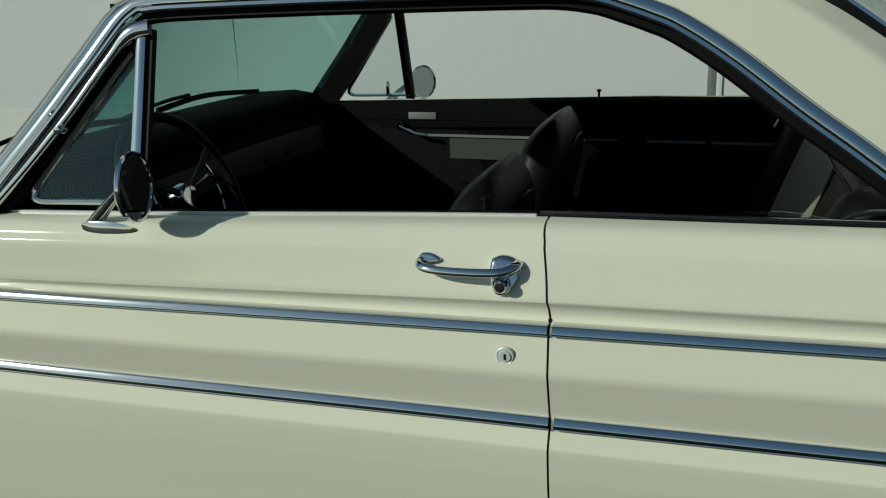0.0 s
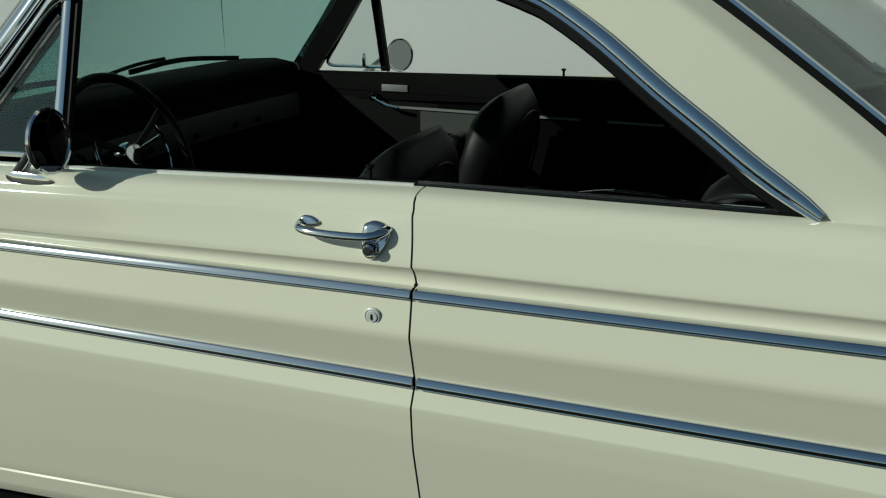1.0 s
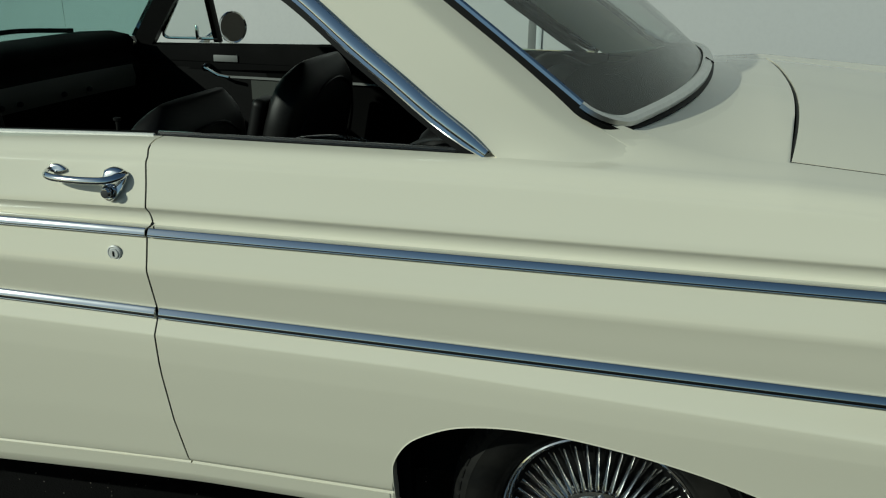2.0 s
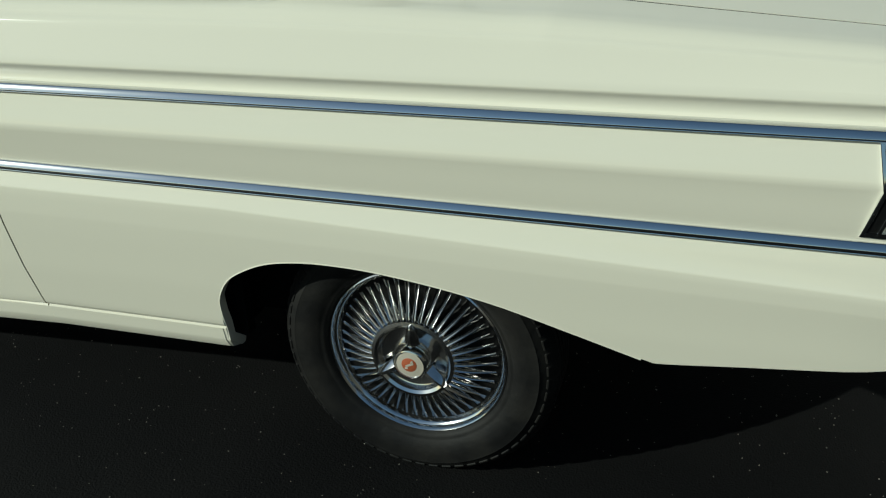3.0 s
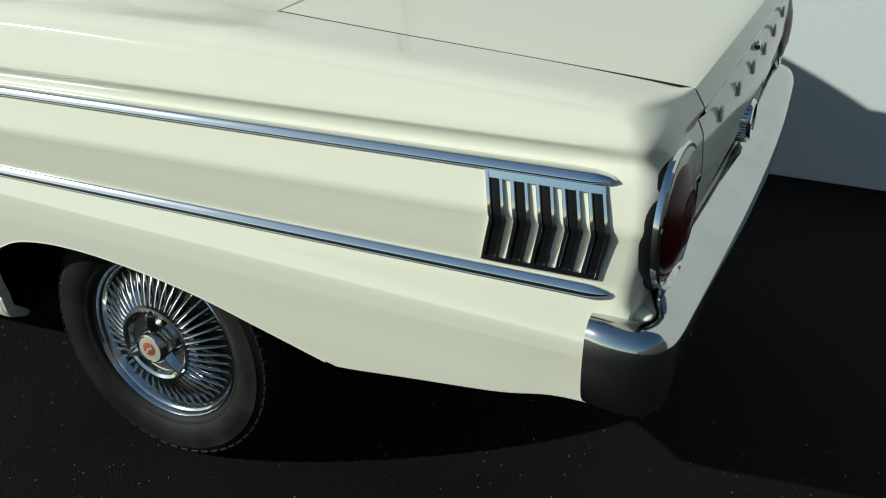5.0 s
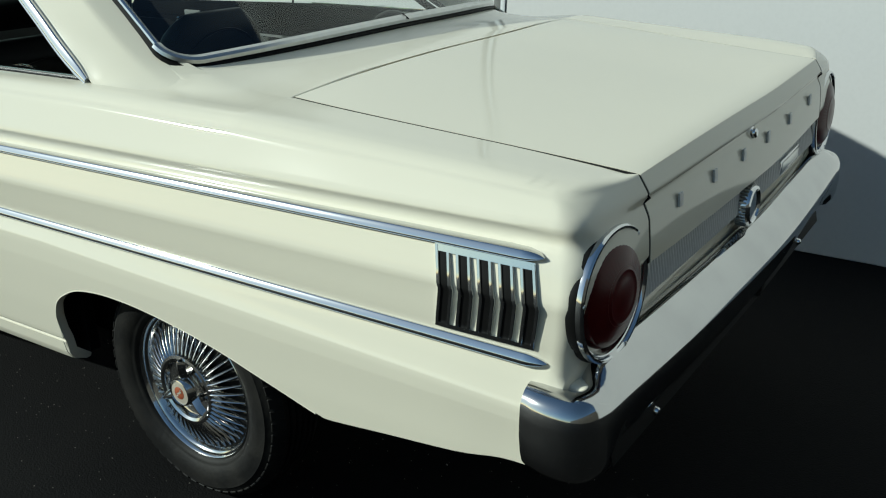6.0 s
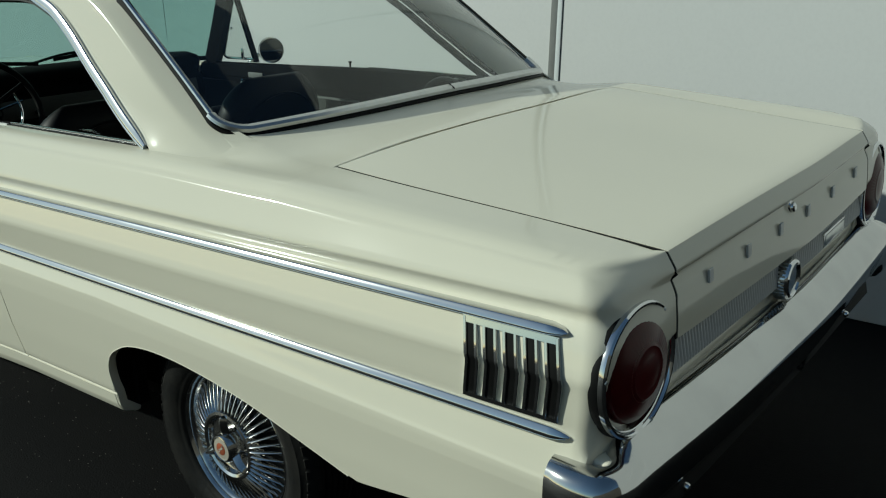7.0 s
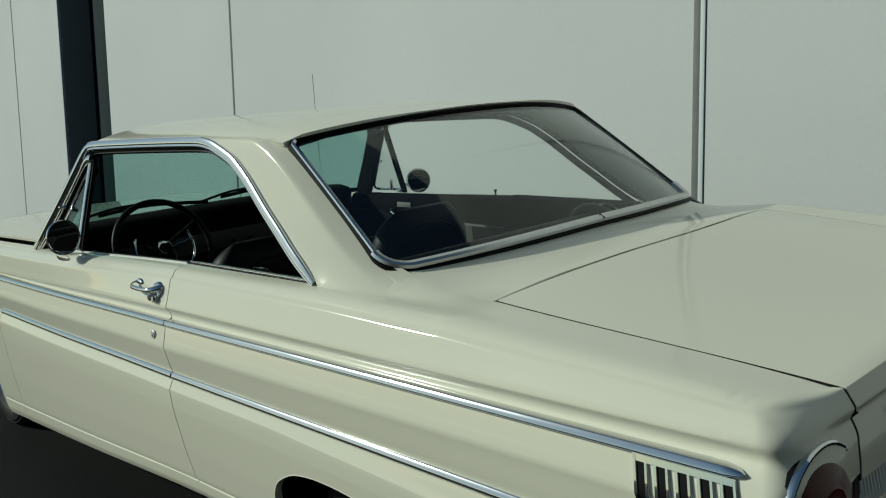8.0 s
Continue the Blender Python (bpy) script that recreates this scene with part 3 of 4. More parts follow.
        channel = ring_sweep(put([(-1.651, 1.0), (-1.650, 1.18), (-1.650, 1.326)], -0.012), [(-0.006, -0.008), (0.006, -0.008), (0.006, 0.006), (-0.006, 0.006)], up=Vector((0, -s, 0.4)))
        part("channel", channel, RUBBER, light, "black felt channel")
        bm = bmesh.new()
        bm.faces.new([bm.verts.new(p) for p in (corner if s == 1 else corner[::-1])])
        part("pane", bm, TINTED if s == 1 else PLAIN, light, thick=0.004).visible_shadow = False
        catch = put([(-1.822, 1.148)], 0.0)[0]
        part("catch", lathe([(0, 0), (0.008, 0.001), (0.009, 0.012), (0.006, 0.018), (0.008, 0.024), (0, 0.027)], Matrix.Translation(catch) @ pose(0, 0, 0, 90 if s == 1 else -90, 0, 0), 12), CHROME, light)
    # windscreen
    rows = []
    for k in range(13):
        f = k / 12
        row = []
        for j in range(25):
            v = -1 + 2 * j / 24
            top = Vector((-1.835 + 0.105 * v * v, 0.682 * v, 1.410 - 0.045 * abs(v) ** 2.2))
            foot = Vector((-2.27 + 0.28 * abs(v) ** 2.5, 0.796 * v, 1.02 - 0.01 * abs(v)))
            row.append(foot.lerp(top, f))
        rows.append(row)
    screen = part("windscreen", sheet(rows), TINTED, car, "green-tinted curved windscreen", thick=0.005)
    screen.visible_shadow = False
    part("screen_surround", ring_sweep(rows[-1], [(-0.014, -0.012), (0.014, -0.012), (0.014, 0.01), (-0.014, 0.01)]), CHROME, screen)
    part("screen_foot", ring_sweep([p + Vector((0, 0, -0.005)) for p in rows[0]], [(-0.014, -0.012), (0.014, -0.012), (0.014, 0.01), (-0.014, 0.01)]), CHROME, screen)


build_openings()


# ---- rear window ----
def rear_pane(u, v, lift=0.0):
    """u across from -1 to 1, v from the foot up to the head."""
    foot = Vector((0.112 - 0.152 * abs(u) ** 2.6, 0.680 * u + 0.020, 1.083 - 0.034 * abs(u) ** 2))
    head = Vector((-0.358 - 0.130 * abs(u) ** 2.2, 0.635 * u + 0.022, 1.416 - 0.044 * abs(u) ** 2.2))
    p = foot.lerp(head, v)
    n = Vector((0.55, 0, 0.83))
    return p + n * (0.022 * math.sin(math.pi * v) * (1 - 0.9 * u ** 4) + lift)


def build_rear_window():
    bm = sheet([[rear_pane(-1 + j / 12, k / 12) for j in range(25)] for k in range(13)])
    window = part("rear_window", bm, PLAIN, car, "curved rear window in a chrome surround", thick=0.005)
    window.visible_shadow = False
    r = 0.09
    loop = []
    for cu, cv, a0 in ((1 - r, 1 - r * 0.5, 0), (-1 + r, 1 - r * 0.5, 90), (-1 + r, r * 1.3, 180), (1 - r, r * 1.3, 270)):
        rv = r * 0.5 if cv > 0.5 else r * 1.3
        for k in range(9):
            a = radians(a0 + k * 11.25)
            loop.append((cu + r * math.cos(a), cv + rv * math.sin(a)))
    dense = []
    for (u0, v0), (u1, v1) in zip(loop, loop[1:] + loop[:1]):
        n = max(1, int(math.hypot((u1 - u0) * 0.68, (v1 - v0) * 0.55) / 0.05))
        dense += [(u0 + (u1 - u0) * i / n, v0 + (v1 - v0) * i / n) for i in range(n)]
    up = Vector((0.55, 0, 0.83))
    part("rubber_seal", ring_sweep([rear_pane(u, v, 0.004) for u, v in dense], [(-0.008, -0.016), (0.008, -0.016), (0.007, 0.004), (-0.007, 0.004)], closed=True, up=up), RUBBER, window)
    # painted hollow between the glass and the deck
    rows = []
    middle = Vector((-0.12, 0.02, 0))
    low = [(u, v) for u, v in dense if v < 0.17]
    for u, v in sorted(low, key=lambda p: p[0] + (math.copysign(10 * p[1], p[0]) if abs(p[0]) > 0.9 else 0)):
        p = rear_pane(u, v, -0.002)
        out = Vector((1, math.copysign(0.35 * ease(0.80, 1.0, abs(u)), u), 0)).normalized()
        row = []
        reach = (0.075 - 0.009 * ease(0.8, 1.0, abs(u))) * (1 - 0.85 * ease(0.02, 0.15, v))
        down = (rear_pane(u, 0) - rear_pane(u, 0.2)).normalized()
        near = p + down * 0.01
        for _ in range(3):
            near = p + down * (max(0.002, p.z - top_z(max(-0.23, near.x), near.y)) / -down.z)
        far = near + out * reach
        far.z, near.z = top_z(max(-0.23, far.x), far.y) - 0.0012, top_z(max(-0.23, near.x), near.y)
        near.z = min(near.z, p.z)
        for j in range(8):
            t = j / 7
            row.append(p * (1 - t) ** 2 + near * (2 * t * (1 - t)) + far * t * t)
        rows.append(row)
    part("window_flange", sheet(rows), PAINT, window, "cream hollow round the window's foot", angle=60)
    bead = [(-0.013, -0.004), (0.013, -0.004), (0.010, 0.004), (0.002, 0.007), (-0.010, 0.004)]
    side = [(u, v) for u, v in dense if u < -0.9 and 0.10 < v < 0.985]
    low = sorted([(u, v) for u, v in dense if v < 0.16], key=lambda p: p[0])
    part("chrome_surround", ring_sweep([rear_pane(u * 0.998, 0.5 + (v - 0.5) * 0.985, 0.009) for u, v in side], [(a * 0.6, b) for a, b in bead], up=up), CHROME, window, "bright chrome side bead")
    part("foot_strip", ring_sweep([rear_pane(u * 0.998, 0.5 + (v - 0.5) * 0.985, 0.009) for u, v in low], bead, up=up), DULL, window, "dull worn bright-metal strip")
    part("foot_gasket", ring_sweep([rear_pane(u * 1.003, 0.5 + (v - 0.5) * 1.030, 0.0015) for u, v in low], [(-0.010, -0.006), (0.010, -0.006), (0.009, 0.003), (-0.009, 0.003)], up=up), RUBBER, window, "black rubber under the strip")
    part("joint_clip", block((0.024, 0.003, 0.004), Matrix.Translation(rear_pane(-0.02, 0.006, 0.0148)) @ pose(0, 0, 0, 0, 32, 0), 0.001), RUBBER, window)


build_rear_window()


# ---- bonnet, cowl, inner shell ----
def build_shell():
    rows = []
    for y in span(-0.76, 0.76, 0.095):
        rows.append([(x, y, 0.992 + 0.020 * (1 - (y / 0.76) ** 2) - 0.055 * ((-2.1 - x) / 1.6) ** 1.5) for x in span(-3.7, -2.10, 0.16)])
    part("bonnet", sheet(rows, flip=True), PAINT, car, "cream bonnet", thick=0.01)
    rows = [[(x, y, z + 0.02 * (1 - (y / 0.76) ** 2)) for y in span(-0.79, 0.79, 0.1)] for x, z in ((-3.69, 0.938), (-3.735, 0.925), (-3.745, 0.88), (-3.73, 0.70), (-3.72, 0.45))]
    part("nose_panel", sheet(rows), PAINT, car, "cream nose", thick=0.01)
    part("cowl", sheet([[(x, y, z + 0.02 * (1 - (y / 0.76) ** 2)) for y in span(-0.76, 0.76, 0.1)] for x, z in ((-2.095, 0.975), (-2.16, 0.985), (-2.32, 0.988))]), PAINT, car, "cream cowl", thick=0.006)
    for s in (1, -1):
        rows = []
        for x in span(-2.42, -0.405, 0.1):
            rows.append([(x, -s * (y + 0.0012), z) for y, z in section(x) if z < 0.341 + (0.06 * (x + 0.86) if x < -0.86 else 0)])
        part("sill", sheet(rows), PAINT, car, "cream sill under the door", thick=0.003)
        # near-flush black strip: the door gap's shade put in as colour
        zs = span(0.346, 1.005, 0.006)
        line = [(lerp(GAP, z), -s * (skin(lerp(GAP, z), z) - 0.0012), z) for z in zs]
        part("gap_seal", ring_sweep(line, [(-0.003, -0.004), (0.003, -0.004), (0.003, 0.0), (-0.003, 0.0)], up=Vector((0, -s, 0.01))), RUBBER, car, "black strip standing in for the shade in the door gap")
    shell = part("inner_shell", block((2.0, 1.36, 0.05), pose(-1.42, 0, 0.29), 0.01), BLACK, car)
    part("firewall", block((0.05, 1.45, 0.62), pose(-2.28, 0, 0.65)), BLACK, shell)
    part("rear_bulkhead", block((0.04, 1.20, 0.66), pose(-0.10, 0, 0.66)), BLACK, shell)
    part("boot_floor", block((1.0, 1.30, 0.04), pose(0.48, 0, 0.50)), BLACK, shell)
    part("tail_inner", block((0.03, 1.30, 0.44), pose(0.985, 0, 0.71)), BLACK, shell)
    for s in (1, -1):
        part("wheel_house", block((0.86, 0.04, 0.50), pose(0.02, s * -0.50, 0.50)), BLACK, shell)
        part("wheel_house_top", block((1.36, 0.24, 0.03), pose(0.26, s * -0.62, 0.60)), BLACK, shell)
        part("inner_side", block((3.4, 0.03, 0.62), pose(-2.08, s * -0.755, 0.60)), BLACK, shell)
        part("gap_backing", block((0.14, 0.02, 0.66), pose(-0.86, s * -0.792, 0.655)), BLACK, shell)
        part("front_house", block((0.9, 0.04, 0.50), pose(-2.92, s * -0.50, 0.50)), BLACK, shell)


build_shell()


# ---- side mouldings ----
def moulding(name, z_at, x0, x1, high, deep, parent, s, dark, taper_rear=False):
    """A half-round chrome strip laid on the side between x0 and x1."""
    xs = span(x0, x1, 0.04)
    if taper_rear:
        xs = [*xs[:-1], *span(x1 - 0.04, x1, 0.008)][:-1] + [x1]
        xs = sorted(set(xs))
    rows = []
    for x in xs:
        z0 = z_at(x)
        k = 1.0
        if taper_rear:
            k = max(0.05, min(1, math.sqrt(max(0, (x1 - x) / 0.035))))
        row = []
        face = skin(x, z0 - high / 2) + deep * 0.75
        row.append((x, -s * (skin(x, z0 - high / 2 * k) - 0.001), z0 - high / 2 * k))
        last = -1.0
        for a, tilt in ((-1.0, 0), (-0.96, 5), (-0.86, 26), (-0.82, -10), (dark, -8), (dark + 0.10, 8), (dark + 0.22, 17), (0.05, 24), (0.30, 28), (0.55, 31), (0.75, 34), (0.86, 38), (0.94, 47), (1.0, 60)):
            face -= (a - last) * high / 2 * math.tan(radians(tilt))
            last = a
            z = z0 + a * high / 2 * k
            row.append((x, -s * max(skin(x, z) + 0.0006, skin(x, z) + (face - skin(x, z)) * (0.3 + 0.7 * k)), z))
        row.append((x, -s * (skin(x, z0 + high / 2 * k) - 0.001), z0 + high / 2 * k))
        rows.append(row)
    bm = sheet(rows, flip=s == 1)
    for row in (rows[0], rows[-1]):
        bm.faces.new([bm.verts.new(p) for p in row])
    bmesh.ops.recalc_face_normals(bm, faces=bm.faces)
    return part(name, bm, CHROME, parent)


def upper_z(x):
    return 0.8555 + (0.012 * (x + 0.86) if x < -0.86 else 0)


def lower_z(x):
    return 0.692 - (0.0125 * (x + 0.86) if x > -0.86 else 0)


for s, door, quarter in ((1, door_near, quarter_near), (-1, door_far, quarter_far)):
    moulding("upper_moulding", upper_z, -2.41, -0.8642, 0.0150, 0.0105, door, s, -0.62)
    moulding("upper_moulding", upper_z, -0.857, 0.985, 0.0150, 0.0105, quarter, s, -0.62, taper_rear=True)
    moulding("lower_moulding", lower_z, -2.41, -0.862, 0.019, 0.0145, door, s, -0.34)
    moulding("lower_moulding", lower_z, -0.853, 0.993, 0.019, 0.0145, quarter, s, -0.34, taper_rear=True)
    # bright edge and black felt along the window's foot
    path = [(x, -s * (section(x)[0][0] - 0.004), section(x)[0][1] + 0.001) for x in span(-2.0, -0.905, 0.1)]
    part("belt_strip", ring_sweep(path, [(-0.004, -0.004), (0.004, -0.004), (0.003, 0.003), (-0.003, 0.003)]), SILVER, door)
    path = [(x, -s * (section(x)[0][0] - 0.004), section(x)[0][1] + 0.0015) for x in span(-0.90, -0.25, 0.06)]
    part("belt_felt", ring_sweep(path, [(-0.004, -0.01), (0.004, -0.01), (0.003, 0.001), (-0.003, 0.001)]), RUBBER, quarter)
    path = [(x, y + s * 0.008, z + 0.003) for x, y, z in path]
    part("belt_chrome", ring_sweep(path, [(-0.0025, -0.004), (0.0025, -0.004), (0.002, 0.003), (-0.002, 0.003)]), CHROME, quarter)
    # top edge of the lowered quarter glass
    arc = [(-0.66 + 0.26 * k / 12, -s * (section(-0.5)[0][0] - 0.022), 1.008 + 0.020 * math.sin(math.pi * k / 12)) for k in range(13)]
    part("quarter_glass", sheet([[(x, y, 0.99) for x, y, z in arc], arc], flip=s == 1), PLAIN, quarter, "edge of the lowered quarter window", thick=0.006)


# ---- louvred ornament ahead of the tail lamp ----
def build_ornament(s):
    def at(u, v, out):
        """u along the ornament, v from its foot 0 to its head 1."""
        z = 0.690 + 0.156 * v
        lean = 0.017 * (1 - abs(v - 0.53) / 0.53) if v < 0.53 else 0.017 * (1 - (v - 0.53) / 0.47)
        x = 0.783 + lean + u * 0.186 - 0.004 * (1 - v) * (1 - u)
        out = out * 0.4 + 0.0035 * (1 - abs(v - 0.53) / 0.53) * (out > 0)
        return Vector((x, -s * (skin(x, z) + out), z))

    vs = [0, 0.06, 0.12, 0.3, 0.47, 0.50, 0.53, 0.56, 0.59, 0.75, 0.88, 0.94, 1]

    def slab(u0, u1, v0, v1, out, base):
        levels = [v0, *[v for v in vs if v0 + 0.01 < v < v1 - 0.01], v1]
        bm = bmesh.new()
        rings = []
        for v in levels:
            e = (u1 - u0) * 0.18
            rings.append([bm.verts.new(at(u, v, o)) for u, o in ((u0, base), (u0 + 0.001, out * 0.75), (u0 + e, out), (u1 - e, out), (u1 - 0.001, out * 0.75), (u1, base))])
        for a, b in zip(rings, rings[1:]):
            for i in range(5):
                bm.faces.new([a[i], a[i + 1], b[i + 1], b[i]])
        bm.faces.new(rings[0])
        bm.faces.new(rings[-1])
        bmesh.ops.recalc_face_normals(bm, faces=bm.faces)
        return bm

    parent = quarter_near if s == 1 else quarter_far
    n = 5
    wide = 0.132
    step = (1 - wide) / (n - 1)
    bar = 0.026
    for i in range(n):
        u = i * step
        part("louvre", slab(u - 0.012, u + bar, 0.02, 0.99, 0.010, -0.001), CHROME, parent)
        part("louvre", slab(u + wide - bar, u + wide + 0.012, 0.02, 0.99, 0.010, -0.001), CHROME, parent)
        part("louvre_slot", slab(u + bar - 0.006, u + wide - bar + 0.006, 0.06, 0.94, 0.003, -0.001), BLACK, parent)
    part("louvre_head", slab(-0.012, 1.012, 0.925, 1.0, 0.011, -0.001), CHROME, parent)
    part("louvre_foot", slab(-0.012, 1.012, 0.0, 0.060, 0.010, -0.001), CHROME, parent)


for s in (1, -1):
    build_ornament(s)


# ---- door handle, lock, mirrors ----
def build_handle(s):
    door = door_near if s == 1 else door_far
    y = lambda x, z, out: -s * (skin(x, z) + out)
    def pad(name, outline, tall):
        """A domed chrome plate on the door skin."""
        mid = sum((Vector((x, 0, z)) for x, z in outline), Vector()) / len(outline)
        ring = spline([*[(x, 0, z) for x, z in outline], (outline[0][0], 0, outline[0][1])], 36)[:-1]
        bm = bmesh.new()
        rings = []
        for k, out in ((1.0, -0.002), (1.0, tall * 0.5), (0.93, tall * 0.85), (0.75, tall), (0.3, tall * 0.9)):
            rings.append([bm.verts.new((q.x, y(q.x, q.z, out), q.z)) for q in (mid + (p - mid) * k for p in ring)])
        for a, b in zip(rings, rings[1:]):
            for i in range(36):
                bm.faces.new([a[i], a[(i + 1) % 36], b[(i + 1) % 36], b[i]])
        bm.faces.new(rings[-1])
        bmesh.ops.recalc_face_normals(bm, faces=bm.faces)
        return part(name, bm, CHROME, door, angle=50)

    pts = [(-1.082, 0.957, 0.002), (-1.083, 0.953, 0.016), (-1.074, 0.949, 0.028), (-1.048, 0.947, 0.035), (-1.000, 0.947, 0.038), (-0.955, 0.948, 0.036), (-0.934, 0.950, 0.029), (-0.921, 0.954, 0.017), (-0.917, 0.957, 0.003)]
    path = spline([(x, y(x, z, o), z) for x, z, o in pts], 44)
    strap = [(-0.0085, -0.0015), (-0.0080, 0.0016), (-0.0055, 0.0034), (0.0, 0.0042), (0.0055, 0.0034), (0.0080, 0.0016), (0.0085, -0.0015), (0.006, -0.0035), (0.0, -0.0030), (-0.006, -0.0035)]
    scale = [0.62 + 0.2 * ease(0.0, 0.25, i / 44) + 0.22 * ease(0.7, 0.95, i / 44) for i in range(45)]
    part("door_handle", ring_sweep(path, strap, up=Vector((0, -s * 0.9, 0.42)), scale=scale), CHROME, door, "chrome pull handle with a push button", angle=60)
    pad("handle_foot", [(-1.090, 0.956), (-1.080, 0.964), (-1.062, 0.963), (-1.048, 0.955), (-1.060, 0.949), (-1.080, 0.949)], 0.007)
    pad("handle_plate", [(-0.962, 0.961), (-0.945, 0.967), (-0.923, 0.963), (-0.912, 0.950), (-0.915, 0.934), (-0.925, 0.917), (-0.938, 0.906), (-0.952, 0.908), (-0.961, 0.922), (-0.964, 0.942)], 0.011)
    x, z = -0.941, 0.924
    m = Matrix.Translation((x, y(x, z, 0.008), z)) @ pose(0, 0, 0, 90 * s, 0, 0)
    part("button_cup", lathe([(0.0155, 0), (0.0155, 0.006), (0.0140, 0.008), (0.0125, 0.006), (0.0120, 0.002)], m, 28), CHROME, door)
    part("push_button", lathe([(0.0105, 0), (0.0105, 0.016), (0.0085, 0.019), (0.006, 0.0195), (0, 0.0185)], m, 24), CHROME, door)
    x, z = -0.932, 0.809
    m = Matrix.Translation((x, y(x, z, -0.001), z)) @ pose(0, 0, 0, 90 * s, 0, 0)
    lock = part("door_lock", lathe([(0.0155, 0), (0.0155, 0.003), (0.0135, 0.0045), (0.012, 0.0035), (0.0105, 0.0035), (0.0095, 0.006), (0, 0.0065)], m, 32), SILVER, door, "round silver key lock")
    bm = block((0.003, 0.010, 0.002), m @ pose(0, 0, 0.0065))
    part("keyhole", bm, BLACK, door)


build_handle(1)
build_handle(-1)


def build_mirror(s):
    head = Vector((-1.612, -s * 0.868, 1.063))
    foot = Vector((-1.712, -s * 0.836, 0.972))
    if s == -1:
        head.x, foot.x = head.x - 0.03, foot.x - 0.03
        head.z -= 0.016
    aim = Vector((0.985, 0.145, 0.03) if s == 1 else (0.87, -0.50, 0.06)).normalized()
    m = Matrix.Translation(head) @ aim.to_track_quat("Z", "Y").to_matrix().to_4x4()
    r = 0.064 if s == 1 else 0.060
    mirror = part("side_mirror", lathe([(0, -0.016), (0.02, -0.0155), (0.045, -0.011), (r - 0.004, -0.004), (r, 0.001), (r, 0.007), (r - 0.002, 0.009), (r - 0.006, 0.008), (r - 0.007, 0.004)], m, 48), CHROME, car, "round chrome door mirror on an angled stalk")
    part("mirror_glass", lathe([(r - 0.006, 0.005), (0, 0.0052)], m, 48), material("mirror", (0.36, 0.37, 0.37), 0.02, 1.0), mirror)
    stalk = spline([foot + Vector((-0.026, s * 0.004, 0.004)), foot + Vector((0.006, -s * 0.006, 0.032)), foot + Vector((0.040, -s * 0.018, 0.060)), head - aim * 0.019], 16)
    part("stalk", ring_sweep(stalk, circle(0.0095, 12), scale=[1.6 - 0.9 * i / 16 for i in range(17)]), CHROME, mirror)
    rows = []
    for k in range(15):
        f = k / 14
        x = foot.x - 0.034 + 0.118 * f
        wide = 0.022 * math.sqrt(max(0.02, 1 - (2 * f - 1) ** 2 * 0.98)) * (1.1 - 0.35 * f)
        high = 0.009 * max(0.0, math.sin(math.pi * min(1, 0.25 + f * 0.75))) ** 0.7 + 0.002
        row = []
        for a, lift in ((-1, 0), (-0.85, 0.7), (-0.6, 1.0), (-0.2, 0.8), (0.3, 0.5), (0.8, 0.22), (1, 0)):
            z = foot.z + 0.004 - a * wide * 0.36
            row.append((x, -s * (skin(x, z) + 0.0) - 0 * s, z) if abs(a) == 1 else (x, -s * (skin(x, z) + high * lift * 0.4), z + high * lift))
        rows.append(row)
    part("stand", sheet(rows, flip=s == 1), CHROME, mirror)
    part("ball_joint", lathe([(0, -0.014), (0.009, -0.011), (0.013, 0), (0.009, 0.011), (0, 0.014)], Matrix.Translation(head - aim * 0.019), 16), CHROME, mirror)


build_mirror(1)
build_mirror(-1)


# ---- tail lamps, bumper, tail details ----
def build_lamp(s):
    aim = Vector((1.0, -s * 0.045, 0.02)).normalized()
    m = Matrix.Translation((1.047, -s * 0.690, 0.769)) @ aim.to_track_quat("Z", "Y").to_matrix().to_4x4()
    lamp = part("tail_lamp", lathe([(0.1180, -0.006), (0.1205, 0.008), (0.1200, 0.0135), (0.1170, 0.0170), (0.1130, 0.0170), (0.1105, 0.0135), (0.1095, 0.009), (0.1080, 0.0105), (0.1060, 0.0095), (0.1050, 0.000)], m, 72), CHROME, car, "large round tail lamp with red lens in a chrome bezel")
    part("pod", lathe([(0.110, -0.014), (0.1205, -0.013), (0.1220, -0.009), (0.1218, -0.001), (0.1205, 0.004), (0.1180, 0.006)], m, 72), RUBBER, lamp, "black gasket behind the bezel")
    part("reflector", lathe([(0.1052, 0.004), (0.1035, -0.006), (0.0990, -0.014), (0.092, -0.018), (0.086, -0.019)], m, 72), CHROME, lamp, "chrome reflector bowl")
    bm = bmesh.new()
    rings = []
    for radius, h in ((0.0965, -0.016), (0.0955, 0.004), (0.0910, 0.013), (0.078, 0.022), (0.052, 0.028)):
        ring = []
        for k in range(96):
            a = 2 * math.pi * k / 96
            ring.append(bm.verts.new(m @ Vector(((radius + 0.0007 * (k % 2)) * math.cos(a), (radius + 0.0007 * (k % 2)) * math.sin(a), h))))
        rings.append(ring)
    for p, q in zip(rings, rings[1:]):
        for k in range(96):
            bm.faces.new([p[k], p[(k + 1) % 96], q[(k + 1) % 96], q[k]])
    lathe([(0.052, 0.028), (0.046, 0.0305), (0.040, 0.0295), (0.030, 0.0320), (0.0, 0.0340)], m, 96, bm)
    part("red_lens", bm, RED, lamp, "deep red fluted plastic lens", angle=25)
    for a in (50, 170, 290):
        p = m @ pose(0.1140 * math.cos(radians(a)), 0.1140 * math.sin(radians(a)), 0.0160)
